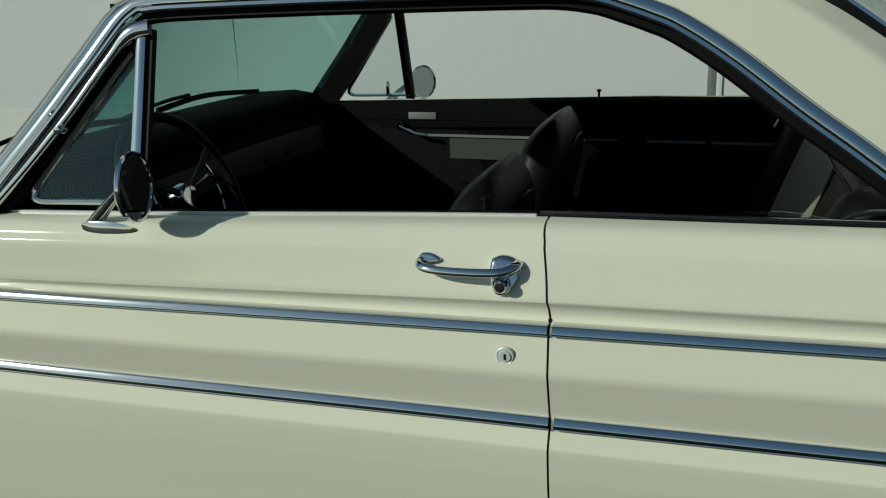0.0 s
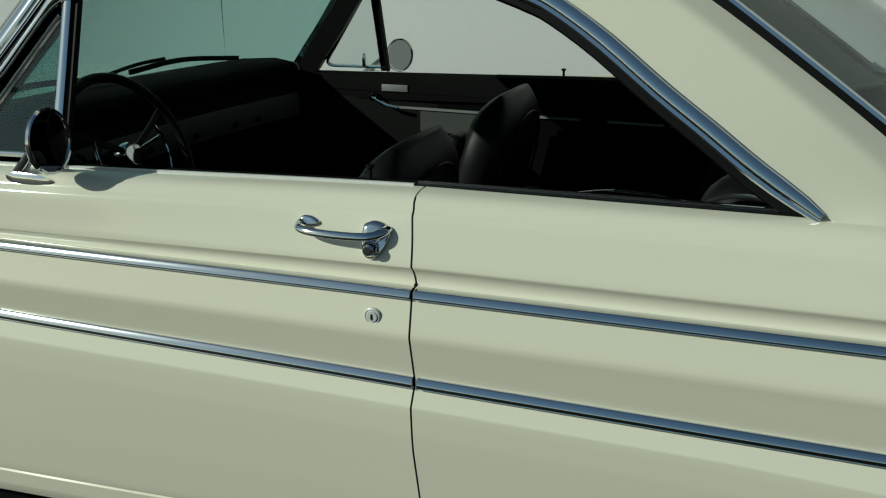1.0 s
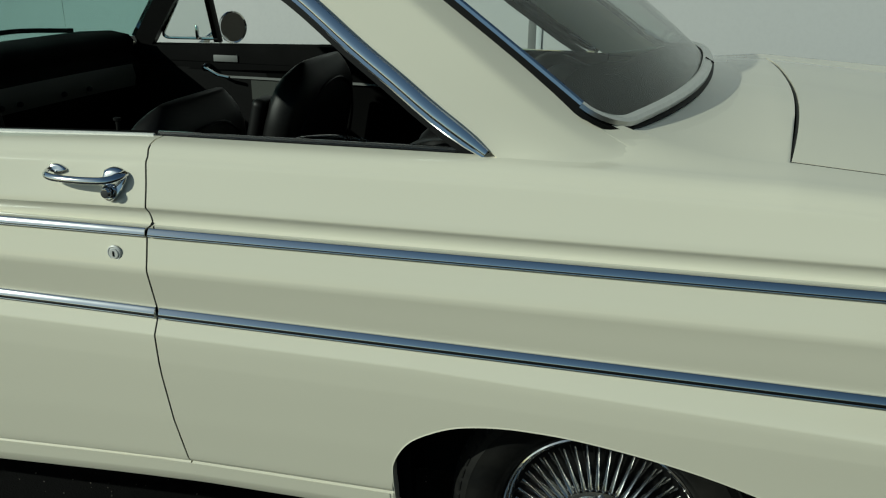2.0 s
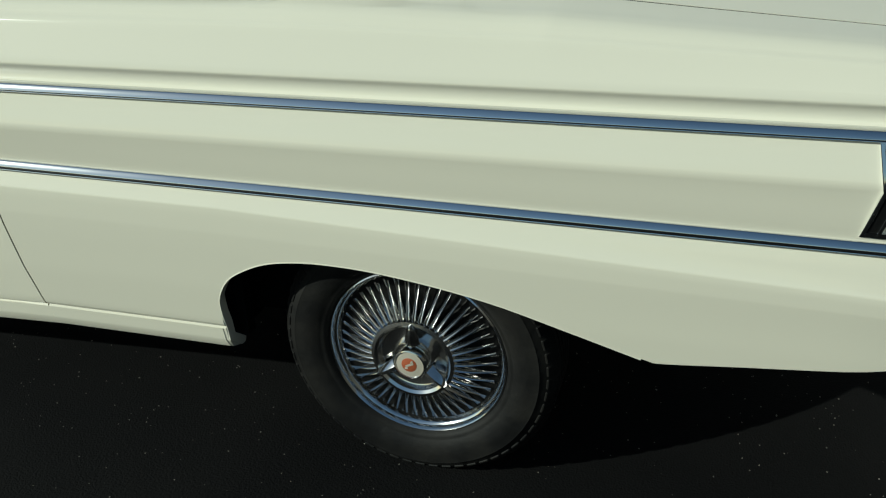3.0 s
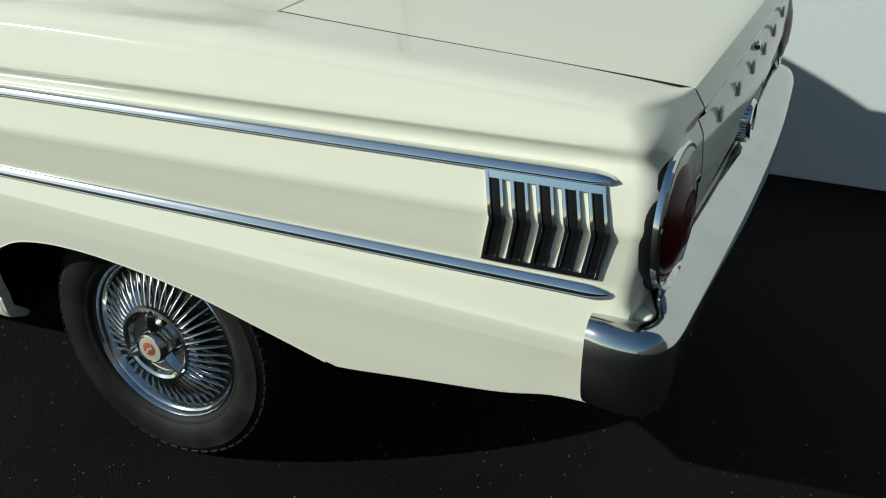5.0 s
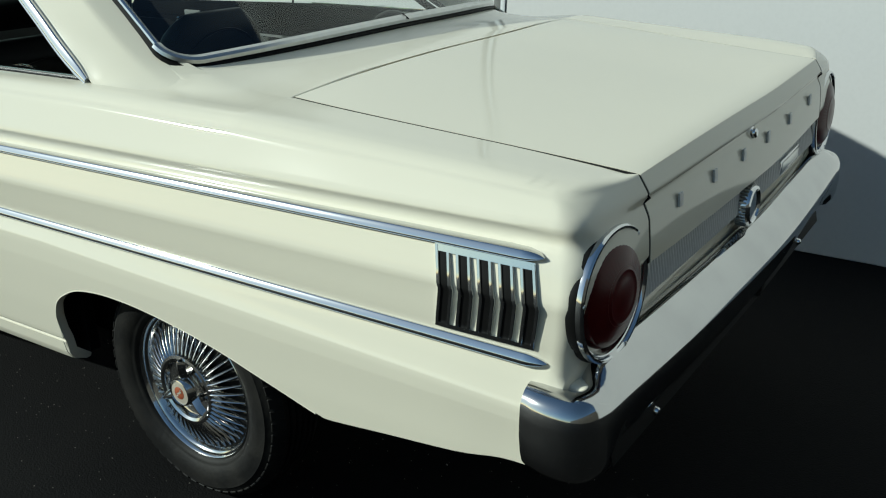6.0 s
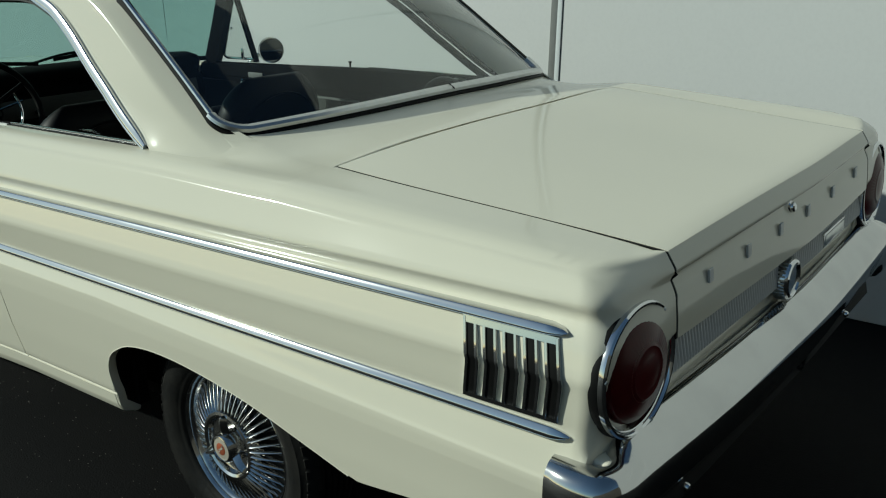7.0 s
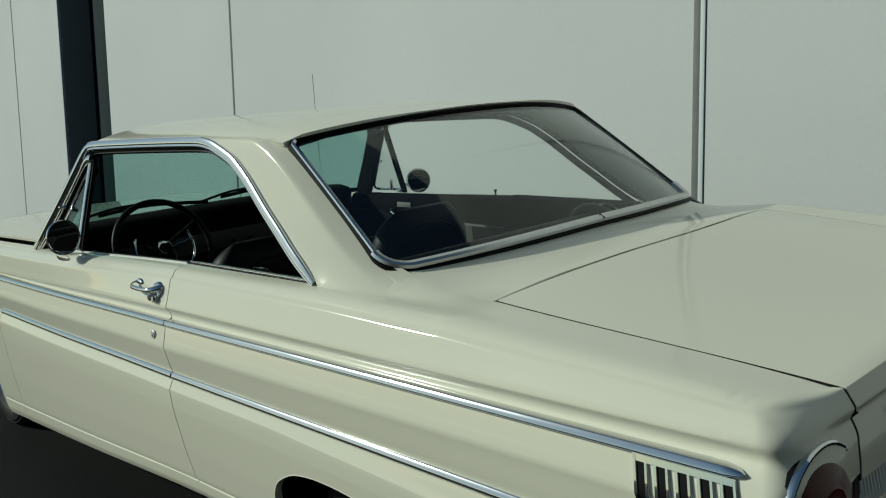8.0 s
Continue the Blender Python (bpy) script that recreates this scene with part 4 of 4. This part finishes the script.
        part("screw", lathe([(0.0042, 0), (0.0036, 0.002), (0, 0.0025)], p, 10), DULL, lamp)


build_lamp(1)
build_lamp(-1)


def build_bumper():
    half = [(0.966, -0.841), (0.990, -0.847), (1.02, -0.850), (1.050, -0.848), (1.074, -0.839), (1.092, -0.821), (1.103, -0.793), (1.109, -0.74), (1.116, -0.62), (1.127, -0.36), (1.132, -0.12)]
    plan = spline([(x, y, 0) for x, y in half] + [(x, -y, 0) for x, y in half[::-1]], 88)
    prof = [(-0.084, 0.662), (-0.078, 0.668), (-0.068, 0.668), (-0.052, 0.661), (-0.036, 0.650), (-0.020, 0.637), (-0.008, 0.621), (-0.001, 0.605), (0.001, 0.592), (-0.004, 0.572), (-0.013, 0.545), (-0.025, 0.512), (-0.038, 0.485), (-0.054, 0.473)]
    wing_prof = [(-0.078, 0.606), (-0.070, 0.619), (-0.058, 0.628), (-0.044, 0.632), (-0.029, 0.630), (-0.016, 0.624), (-0.007, 0.614), (-0.001, 0.601), (0.001, 0.580), (0.002, 0.545), (-0.002, 0.510), (-0.009, 0.488), (-0.022, 0.472), (-0.036, 0.470)]
    rows = []
    for i, p in enumerate(plan):
        d = (plan[min(i + 1, 88)] - plan[max(i - 1, 0)]).normalized()
        out = Vector((d.y, -d.x, 0))
        bend = ease(0.74, 0.81, abs(p.y))
        out = out.lerp((p - Vector((min(p.x, 1.015), math.copysign(min(abs(p.y), 0.745), p.y), 0))).normalized(), bend).normalized()
        wing = ease(0.700, 0.790, abs(p.y))
        rows.append([p + out * (a + (c - a) * wing) + Vector((0, 0, z + (h - z) * wing)) for (a, z), (c, h) in zip(prof, wing_prof)])
    bumper = part("rear_bumper", sheet(rows), WORN, car, "chrome wrap-around rear bumper reflecting wall and ground", thick=0.004, angle=50)
    for s in (1, -1):
        part("filler_plate", block((0.12, 0.25, 0.024), pose(1.000, s * -0.655, 0.622, 0, 4, 0), 0.010, 3), PAINT, bumper, "cream filler above the bumper")
    # folded lower valance with its bolts
    part("valance", sheet([[(x, y, z) for y in span(-0.70, 0.70, 0.14)] for x, z in ((1.02, 0.62), (1.065, 0.50), (1.078, 0.44), (1.065, 0.42))]), BLACK, bumper, thick=0.004)
    for x, y, z in ((1.101, -0.500, 0.553), (1.097, -0.605, 0.553), (1.076, -0.500, 0.452), (1.101, 0.500, 0.553), (1.097, 0.605, 0.553), (1.076, 0.500, 0.452)):
        part("bolt", lathe([(0.009, -0.004), (0.009, 0.002), (0.008, 0.006), (0.004, 0.009), (0, 0.010)], pose(x, y, z, 0, 104, 0), 14), CHROME, bumper)
    tip = ring_sweep([(0.94, 0.16, 0.475), (1.03, 0.16, 0.475), (1.085, 0.16, 0.470)], circle(0.027, 16), caps=False)
    part("exhaust_tip", tip, CHROME, car, "chrome exhaust tip under the bumper", thick=0.003)
    return bumper


bumper = build_bumper()


def build_tail():
    # six separate raised blocks stand for the maker's lettering
    for k, y in enumerate((-0.446, -0.268, -0.089, 0.089, 0.268, 0.446)):
        z = 0.869
        x = tail_x(z, y) + 0.010
        part("raised_block", block((0.005, 0.018, 0.026), pose(x - 0.0065, y, z, 0, -4, 0), 0.0008, 1), SILVER, boot_lid, "small chrome block")
    lock = lathe([(0.016, 0), (0.016, 0.005), (0.012, 0.009), (0.011, 0.014), (0.007, 0.017), (0, 0.0175)], Matrix.Translation((1.060, 0.0, 0.895)) @ pose(0, 0, 0, 0, 86, 0), 28)
    part("boot_lock", lock, CHROME, boot_lid, "chrome boot lock")
    # ribbed panel under the lid
    rows = []
    for i in range(361):
        y = -0.575 + 1.15 * i / 360
        bump = 0.0022 * (1 + math.sin(i * math.pi * 0.5 + 0.7))
        rows.append([(x + bump * k, y, z) for x, z, k in ((1.048, 0.783, 0), (1.050, 0.778, 1), (1.060, 0.722, 1), (1.061, 0.712, 0.4))])
    part("ribbed_panel", sheet(rows, flip=True), SILVER, tail_panel, "fluted bright metal panel under the lid")
    for z in (0.786, 0.712):
        part("panel_bead", ring_sweep([(1.054, y, z) for y in span(-0.58, 0.58, 0.1)], circle(0.005, 8)), CHROME, tail_panel)
    m = Matrix.Translation((1.050, 0.02, 0.724)) @ pose(0, 0, 0, 0, 90, 0) @ Matrix.Diagonal((0.98, 0.98, 1.15, 1))
    part("fuel_cap", lathe([(0.050, 0), (0.050, 0.022), (0.046, 0.028), (0.040, 0.030), (0.037, 0.026), (0.030, 0.025), (0, 0.027)], m, 48), CHROME, tail_panel, "round chrome fuel filler cap")
    bm = bmesh.new()
    for k in range(36):
        a = 2 * math.pi * k / 36
        block((0.003, 0.004, 0.022), m @ pose(0.0505 * math.cos(a), 0.0505 * math.sin(a), 0.012, 0, 0, math.degrees(a)), bm=bm)
    part("cap_knurling", bm, DULL, tail_panel)
    part("badge", block((0.008, 0.15, 0.038), pose(1.060, 0.36, 0.735), 0.002), CHROME, tail_panel, "small chrome bar badge")
    part("badge_face", block((0.004, 0.135, 0.024), pose(1.064, 0.36, 0.735), 0.001), DULL, tail_panel)


build_tail()


# the wing beside the wall stands a little wider and higher than its twin
def lean(ob):
    for v in ob.data.vertices:
        w = ease(0.1, 0.75, v.co.y) * ease(-0.05, 0.30, v.co.x)
        v.co.y += 0.050 * w
        v.co.z += 0.024 * w
    for child in ob.children:
        lean(child)


for ob in (quarter_far, boot_lid, tail_panel, bumper, *[c for c in car.children if c.name.startswith(("tail_lamp", "rear_window"))]):
    lean(ob)


# ---- wheels ----
def build_wheel():
    """One wheel about the origin, its outer face towards -y."""
    face = pose(0, 0, 0, 90, 0, 0)
    wheel = new("wheel", finish("wheel", lathe([(0.185, -0.04), (0.185, 0.04), (0.120, 0.045), (0.06, 0.05), (0, 0.05)], face, 48), BLACK))
    R = 0.300
    tyre = [(0.183, 0.040), (0.192, 0.056), (0.199, 0.069), (0.206, 0.0745), (0.209, 0.0745), (0.212, 0.077), (0.228, 0.084), (0.248, 0.0865), (0.262, 0.0845), (0.266, 0.0848), (0.269, 0.082), (0.278, 0.077), (0.287, 0.071), (0.293, 0.065), (0.298, 0.055)]
    for h in (0.050, 0.030, 0.010, -0.010, -0.030, -0.050):
        tyre += [(R, h - 0.001), (R + 0.001, h - 0.009), (R - 0.006, h - 0.010), (R - 0.006, h - 0.018)] if h > -0.05 else [(R, h)]
    tyre += [(0.293, -0.066), (0.276, -0.080), (0.245, -0.0905), (0.203, -0.084), (0.183, -0.05)]
    part("tyre", lathe(tyre, face, 96), TYRE, wheel, "black radial tyre with dusty sidewall", angle=40)
    bm = bmesh.new()
    for k in range(58):
        a = k * 360 / 58
        block((0.0235, 0.034, 0.006), pose(0, 0, 0, 0, a, 0) @ pose(0, -0.0635, 0.2895, 36, 0, 0), 0.002, 1, bm=bm)
    part("tread_block", bm, TYRE, wheel)
    part("rim_ring", lathe([(0.196, 0.050), (0.1965, 0.060), (0.1950, 0.065), (0.192, 0.067), (0.189, 0.064), (0.186, 0.056), (0.183, 0.054), (0.180, 0.050), (0.176, 0.040), (0.172, 0.036)], face, 72), WHEEL, wheel)
    part("dish", lathe([(0.176, 0.036), (0.12, 0.034), (0.06, 0.040), (0, 0.040)], face, 48), BLACK, wheel)
    part("hub_ring", lathe([(0.094, 0.056), (0.094, 0.078), (0.090, 0.085), (0.083, 0.087), (0.077, 0.083), (0.072, 0.071), (0.060, 0.066), (0.045, 0.066)], face, 56), WHEEL, wheel)
    part("hub_cup", lathe([(0.072, 0.0705), (0.055, 0.067), (0.0, 0.067)], face, 40), WHEEL, wheel)
    part("hub_cone", lathe([(0.046, 0.066), (0.043, 0.085), (0.038, 0.098), (0.034, 0.104), (0.0315, 0.105), (0.030, 0.102)], face, 40), WHEEL, wheel)
    part("emblem", lathe([(0.0305, 0.102), (0.022, 0.1035), (0.0, 0.104)], face, 32), WHITE, wheel, "white and orange emblem disc")
    bm = lathe([(0.0165, 0.1038), (0.0150, 0.1046), (0.0, 0.1050)], face, 28)
    part("emblem_mark", bm, AMBER, wheel)
    bm = bmesh.new()
    for x, y, wide, high, turn in ((0.001, 0.001, 0.020, 0.0045, 28), (-0.006, -0.008, 0.008, 0.003, 10), (0.006, 0.009, 0.007, 0.003, 40)):
        block((wide, high, 0.001), face @ pose(x, y, 0.1050, 0, 0, turn), 0.0012, 2, bm=bm)
    part("emblem_stripe", bm, WHITE, wheel)
    for k in range(3):
        a = 88 + 120 * k
        bm = bmesh.new()
        rows = []
        for r, w, h in ((0.030, 0.019, 0.096), (0.046, 0.016, 0.100), (0.062, 0.013, 0.103), (0.076, 0.011, 0.103), (0.084, 0.007, 0.100), (0.087, 0.002, 0.096)):
            rows.append([face @ pose(0, 0, 0, 0, 0, a) @ Vector((r, w * t, h - 0.016 * abs(t) ** 1.5)) for t in (-1, -0.6, -0.2, 0.2, 0.6, 1)])
        sheet(rows, bm)
        bmesh.ops.recalc_face_normals(bm, faces=bm.faces)
        part("spinner_blade", bm, WHEEL, wheel, thick=0.006)
    # spokes share two meshes: a bright front row and a set-back row between
    count = 46
    front = ring_sweep([face @ Vector((r, 0, h)) for r, h in ((0.086, 0.080), (0.100, 0.079), (0.125, 0.071), (0.150, 0.060), (0.170, 0.050))],
                       [(-0.0042, -0.003), (0.0042, -0.003), (0.0030, 0.002), (0, 0.0046), (-0.0030, 0.002)], up=Vector((0, -1, 0)), scale=[1.25, 1.0, 0.82, 0.68, 0.42])
    rear = ring_sweep([face @ Vector((r, 0, h)) for r, h in ((0.092, 0.052), (0.130, 0.047), (0.172, 0.043))],
                      [(-0.0026, -0.002), (0.0026, -0.002), (0, 0.0030)], up=Vector((0, -1, 0)), scale=[1.0, 0.9, 0.7])
    kinds = finish("spoke", front, WHEEL, 60), finish("spoke", rear, WHEEL, 60)
    for k in range(count * 2):
        spoke = new("spoke", kinds[k % 2])
        spoke.parent = wheel
        spoke.matrix_basis = pose(0, 0, 0, 0, 180 * k / count, 0)
    return wheel


wheel = build_wheel()
wheel.parent = car
wheel["label"] = "wheel with chrome wire-spoke cover and three-eared spinner"
wheel.matrix_basis = pose(0.0, -0.690, 0.2955)
for x, y, turn in ((-3.00, -0.690, 0), (0.0, 0.690, 180), (-3.00, 0.690, 180)):
    other = copy_thing(wheel, pose(x, y, 0.2955, 0, 0, turn))


# ---- interior ----
def build_interior():
    def cushion(name, size, m, parent, mat=LEATHER, bevel=0.06, label=""):
        return part(name, block(size, m, bevel, 5), mat, parent, label, angle=80)

    for s in (1, -1):
        m = pose(-1.13, s * -0.37, 0.715, 0, 14, 0)
        rings = []
        for h in (-0.30, -0.24, -0.10, 0.04, 0.12, 0.18, 0.23, 0.265, 0.29, 0.305, 0.312):
            wide = 0.245 * (1 - 0.45 * max(0, (h - 0.06) / 0.252) ** 3.2)
            deep = 0.072 * (1 - 0.86 * max(0, (h - 0.16) / 0.152) ** 3)
            ring = []
            for k in range(32):
                a = 2 * math.pi * k / 32
                c, d = math.cos(a), math.sin(a)
                ring.append(m @ Vector((deep * math.copysign(abs(c) ** 0.6, c), wide * math.copysign(abs(d) ** 0.6, d), h)))
            rings.append(ring + ring[:1])
        bm = sheet(rings)
        bm.faces.new([bm.verts.new(p) for p in rings[-1][:-1]])
        bmesh.ops.remove_doubles(bm, verts=bm.verts, dist=0.0001)
        bmesh.ops.recalc_face_normals(bm, faces=bm.faces)
        seat = part("front_seat", bm, LEATHER, car, "black vinyl bucket seat", angle=80)
        cushion("seat_cushion", (0.50, 0.50, 0.16), pose(-1.40, s * -0.37, 0.46, 0, -6, 0), seat)
        for y in (-0.15, 0.15):
            cushion("side_bolster", (0.05, 0.10, 0.46), m @ pose(-0.075, y * 1.25, -0.04), seat, bevel=0.022)
        edge = [m @ Vector((0.064, 0.215 * math.cos(a), 0.04 + 0.225 * math.sin(a))) for a in np.linspace(-0.3, math.pi + 0.3, 24)]
        part("piping", ring_sweep(edge, circle(0.004, 6), up=Vector((1, 0, 0))), LEATHER, seat)
    rear = cushion("rear_seat", (0.18, 1.24, 0.54), pose(-0.36, 0, 0.74, 0, 20, 0), car, label="black vinyl rear bench seat")
    cushion("bench_cushion", (0.46, 1.24, 0.18), pose(-0.62, 0, 0.48), rear)
    for y in (-0.31, 0.31):
        m = pose(-0.36, y, 0.74, 0, 20, 0)
        ringed = [m @ Vector((-0.092, 0.26 * a, 0.21 * b)) for a, b in ((-1, -1), (-1, 0.6), (-0.8, 1), (0.8, 1), (1, 0.6), (1, -1))]
        part("seat_piping", ring_sweep(spline(ringed, 30), circle(0.004, 6), up=Vector((1, 0, 0))), LEATHER, rear)
    for s in (1, -1):
        m = pose(-0.37, s * -0.555, 0.80, 0, 20, 0)
        bolster = cushion("side_bolster", (0.24, 0.17, 0.46), m, rear, bevel=0.08)
        ringed = [m @ Vector((0.115 * math.cos(a) - 0.02, s * -0.088, 0.10 + 0.115 * math.sin(a))) for a in np.linspace(0, math.pi, 16)]
        part("bolster_piping", ring_sweep(ringed, circle(0.004, 6), up=Vector((0, 1, 0))), DULL, bolster)
    m = pose(-0.36, 0.18, 0.74, 0, 20, 0)
    rows = [[m @ Vector((-0.093, y, z)) for y in span(-0.29, 0.29, 0.058)] for z in span(-0.2, 0.215, 0.083)]
    part("seat_insert", sheet(rows, flip=True), BEIGE, rear, "grey pleated insert", thick=0.004)
    part("parcel_shelf", block((0.40, 1.24, 0.03), pose(-0.08, 0, 0.99, 0, -3, 0), 0.008), VINYL, car)
    rows = [[rear_pane(u, 0.03, -0.014) for u in span(-0.97, 0.97, 0.08)], [rear_pane(u * 0.97, 0.03, -0.014) + Vector((-0.10, 0, -0.045)) for u in span(-0.97, 0.97, 0.08)], [(-0.27, 0.60 * u, 0.995) for u in span(-0.97, 0.97, 0.08)]]
    part("shelf_cover", sheet(rows), VINYL, car, thick=0.003)
    # dashboard
    prof = [(-2.30, 1.00), (-2.20, 1.032), (-2.06, 1.040), (-1.985, 1.028), (-1.965, 1.008), (-1.975, 0.975), (-1.985, 0.955), (-1.975, 0.945), (-1.955, 0.93), (-1.945, 0.88), (-1.955, 0.82), (-2.00, 0.74), (-2.06, 0.70)]
    bow = lambda y: -0.05 * (1 - (y / 0.7) ** 2)
    dash = part("dashboard", sheet([[(x + bow(y), y, z) for x, z in prof] for y in span(-0.70, 0.70, 0.1)], flip=True), VINYL, car, "black padded dashboard with a grey instrument band", angle=85)
    rows = [[(x + 0.003 + bow(y), y, z) for x, z in ((-1.953, 0.925), (-1.943, 0.88), (-1.951, 0.845))] for y in span(-0.66, 0.66, 0.1)]
    part("instrument_band", sheet(rows, flip=True), GREY, dash, "brushed grey band", thick=0.002)
    for y in (-0.52, -0.42, -0.30):
        m = Matrix.Translation((-1.945 + bow(y), y, 0.885)) @ pose(0, 0, 0, 0, 84, 0)
        part("dial", lathe([(0.036, 0), (0.036, 0.006), (0.032, 0.007), (0.031, 0.003), (0, 0.003)], m, 32), BLACK, dash)
    for y in (-0.12, 0.02, 0.10, 0.30, 0.42):
        m = Matrix.Translation((-1.945 + bow(y), y, 0.868)) @ pose(0, 0, 0, 0, 88, 0)
        part("knob", lathe([(0.009, 0), (0.010, 0.012), (0.007, 0.016), (0, 0.017)], m, 16), BLACK, dash)
    # steering wheel
    m = Matrix.Translation((-1.820, -0.395, 0.925)) @ pose(0, 0, 0, 0, 66, 0)
    r = 0.203
    loop = [m @ Vector((r * math.cos(2 * math.pi * k / 60), r * math.sin(2 * math.pi * k / 60), 0)) for k in range(60)]
    axis = (m.to_3x3() @ Vector((0, 0, 1)))
    steering = part("steering_wheel", ring_sweep(loop, circle(0.0125, 10), closed=True, up=axis), BLACK, car, "black steering wheel with chrome hub and horn ring")
    part("hub", lathe([(0.034, -0.03), (0.035, 0.0), (0.030, 0.012), (0.024, 0.009), (0, 0.008)], m, 32), CHROME, steering)
    for a in (-62, 62, 180 - 8, 180 + 8):
        c, d = math.cos(radians(180 - a)), math.sin(radians(180 - a))
        bar = [m @ Vector((0.03 * c, 0.03 * d, 0.004)), m @ Vector((0.11 * c, 0.11 * d, 0.006)), m @ Vector((0.198 * c, 0.198 * d, 0.0))]
        part("spoke", ring_sweep(bar, [(-0.009, -0.003), (0.009, -0.003), (0.007, 0.003), (-0.007, 0.003)], up=axis), BLACK, steering)
    arc = [m @ Vector((0.125 * math.cos(a), 0.125 * math.sin(a), 0.010)) for a in np.linspace(radians(-115), radians(115), 30)]
    part("horn_ring", ring_sweep(arc, circle(0.0045, 8), up=axis), CHROME, steering)
    part("column", ring_sweep([m @ Vector((0, 0, -0.02)), m @ Vector((0, 0, -0.42))], circle(0.032, 16)), BLACK, steering)
    part("turn_lever", ring_sweep([m @ Vector((0, 0.02, -0.05)), m @ Vector((-0.03, 0.16, -0.03))], circle(0.004, 8)), CHROME, steering)
    # inner door and side panels
    for s, door, quarter in ((1, door_near, quarter_near), (-1, door_far, quarter_far)):
        y = lambda x, d: s * -(belt(x)[0] - d)
        top = lambda x: belt(x)[1] - 0.010
        xs = span(-2.05, -0.20, 0.12)
        rows = [[(x, y(x, d), top(x) + z) for x in xs] for d, z in ((0.028, -0.012), (0.029, 0.004), (0.034, 0.008), (0.050, 0.002), (0.062, -0.018), (0.066, -0.08))]
        part("garnish", sheet(rows, flip=s == 1), VINYL, door, "black garnish along the window's foot", thick=0.004)
        rows = [[(x, y(x, d), z) for x in xs] for d, z in ((0.066, 0.935), (0.050, 0.90), (0.044, 0.60), (0.044, 0.32))]
        part("inner_panel", sheet(rows, flip=s == 1), VINYL, door, thick=0.004)
        for x0, x1, where in ((-1.62, -0.93, door), (-0.84, -0.66, quarter), (-0.64, -0.38, quarter)):
            part("inner_strip", ring_sweep([(x, y(x, 0.060), 0.880) for x in span(x0, x1, 0.1)], [(-0.004, -0.004), (0.004, -0.004), (0.004, 0.004), (-0.004, 0.004)]), COVER, where)
        rows = [[(x, y(x, 0.052), z) for x in span(-1.66, -1.14, 0.08)] for z in (0.872, 0.80)]
        part("panel_insert", sheet(rows, flip=s == 1), GREY, door, "dark grey vinyl insert", thick=0.005)
        part("armrest", block((0.36, 0.06, 0.05), pose(-1.30, y(-1.30, 0.09), 0.70), 0.02, 4), VINYL, door)
        part("escutcheon", block((0.10, 0.006, 0.024), pose(-1.60, y(-1.6, 0.072), 0.948), 0.002), COVER, door, "bright plate")
        m = Matrix.Translation((-1.68, y(-1.68, 0.075), 0.915)) @ pose(0, 0, 0, -90 * s, 0, 0)
        part("window_crank", lathe([(0.016, 0), (0.015, 0.018), (0.010, 0.024), (0, 0.025)], m, 20), CHROME, door)
        part("crank_arm", ring_sweep([(-1.68, y(-1.68, 0.095), 0.915), (-1.62, y(-1.62, 0.10), 0.890), (-1.575, y(-1.58, 0.10), 0.884)], circle(0.006, 8)), CHROME, door)
        part("lock_knob", lathe([(0.004, 0), (0.004, 0.022), (0.008, 0.026), (0.008, 0.030), (0, 0.032)], pose(-0.998, y(-1.0, 0.034), top(-1.0) + 0.006), 14), BLACK, door)
        part("light_latch", block((0.012, 0.012, 0.05), pose(-1.70 if s == 1 else -1.74, y(-1.74, 0.030), 1.035), 0.004), CHROME, door)
    part("inner_mirror_boss", block((0.03, 0.05, 0.02), pose(-1.84, 0, 1.375), 0.006), DULL, car)


build_interior()


# ---- wipers, aerial ----
def build_small():
    for y0, y1 in ((0.05, 0.50), (-0.55, -0.10)):
        arm = spline([(-2.30, y0, 1.035), (-2.245, y0 + 0.12, 1.066), (-2.215, (y0 + y1) / 2, 1.075)], 10)
        wiper = part("wiper", ring_sweep(arm, circle(0.006, 8)), BLACK, car, "black windscreen wiper at rest on the cowl")
        blade = spline([(-2.225, y0 + 0.06, 1.050), (-2.195, (y0 + y1) / 2 + 0.06, 1.066), (-2.150, y1 + 0.10, 1.046)], 12)
        part("blade", ring_sweep(blade, [(-0.004, -0.008), (0.004, -0.008), (0.003, 0.008), (-0.003, 0.008)]), RUBBER, wiper)
    mast = ring_sweep([(-2.326, 0.780, 0.98), (-2.326, 0.780, 1.30), (-2.320, 0.782, 1.606)], circle(0.0022, 6))
    aerial = part("aerial", mast, CHROME, car, "thin chrome radio aerial")
    part("aerial_base", lathe([(0.014, 0), (0.012, 0.012), (0.004, 0.03)], pose(-2.326, 0.780, 0.965), 16), CHROME, aerial)


build_small()
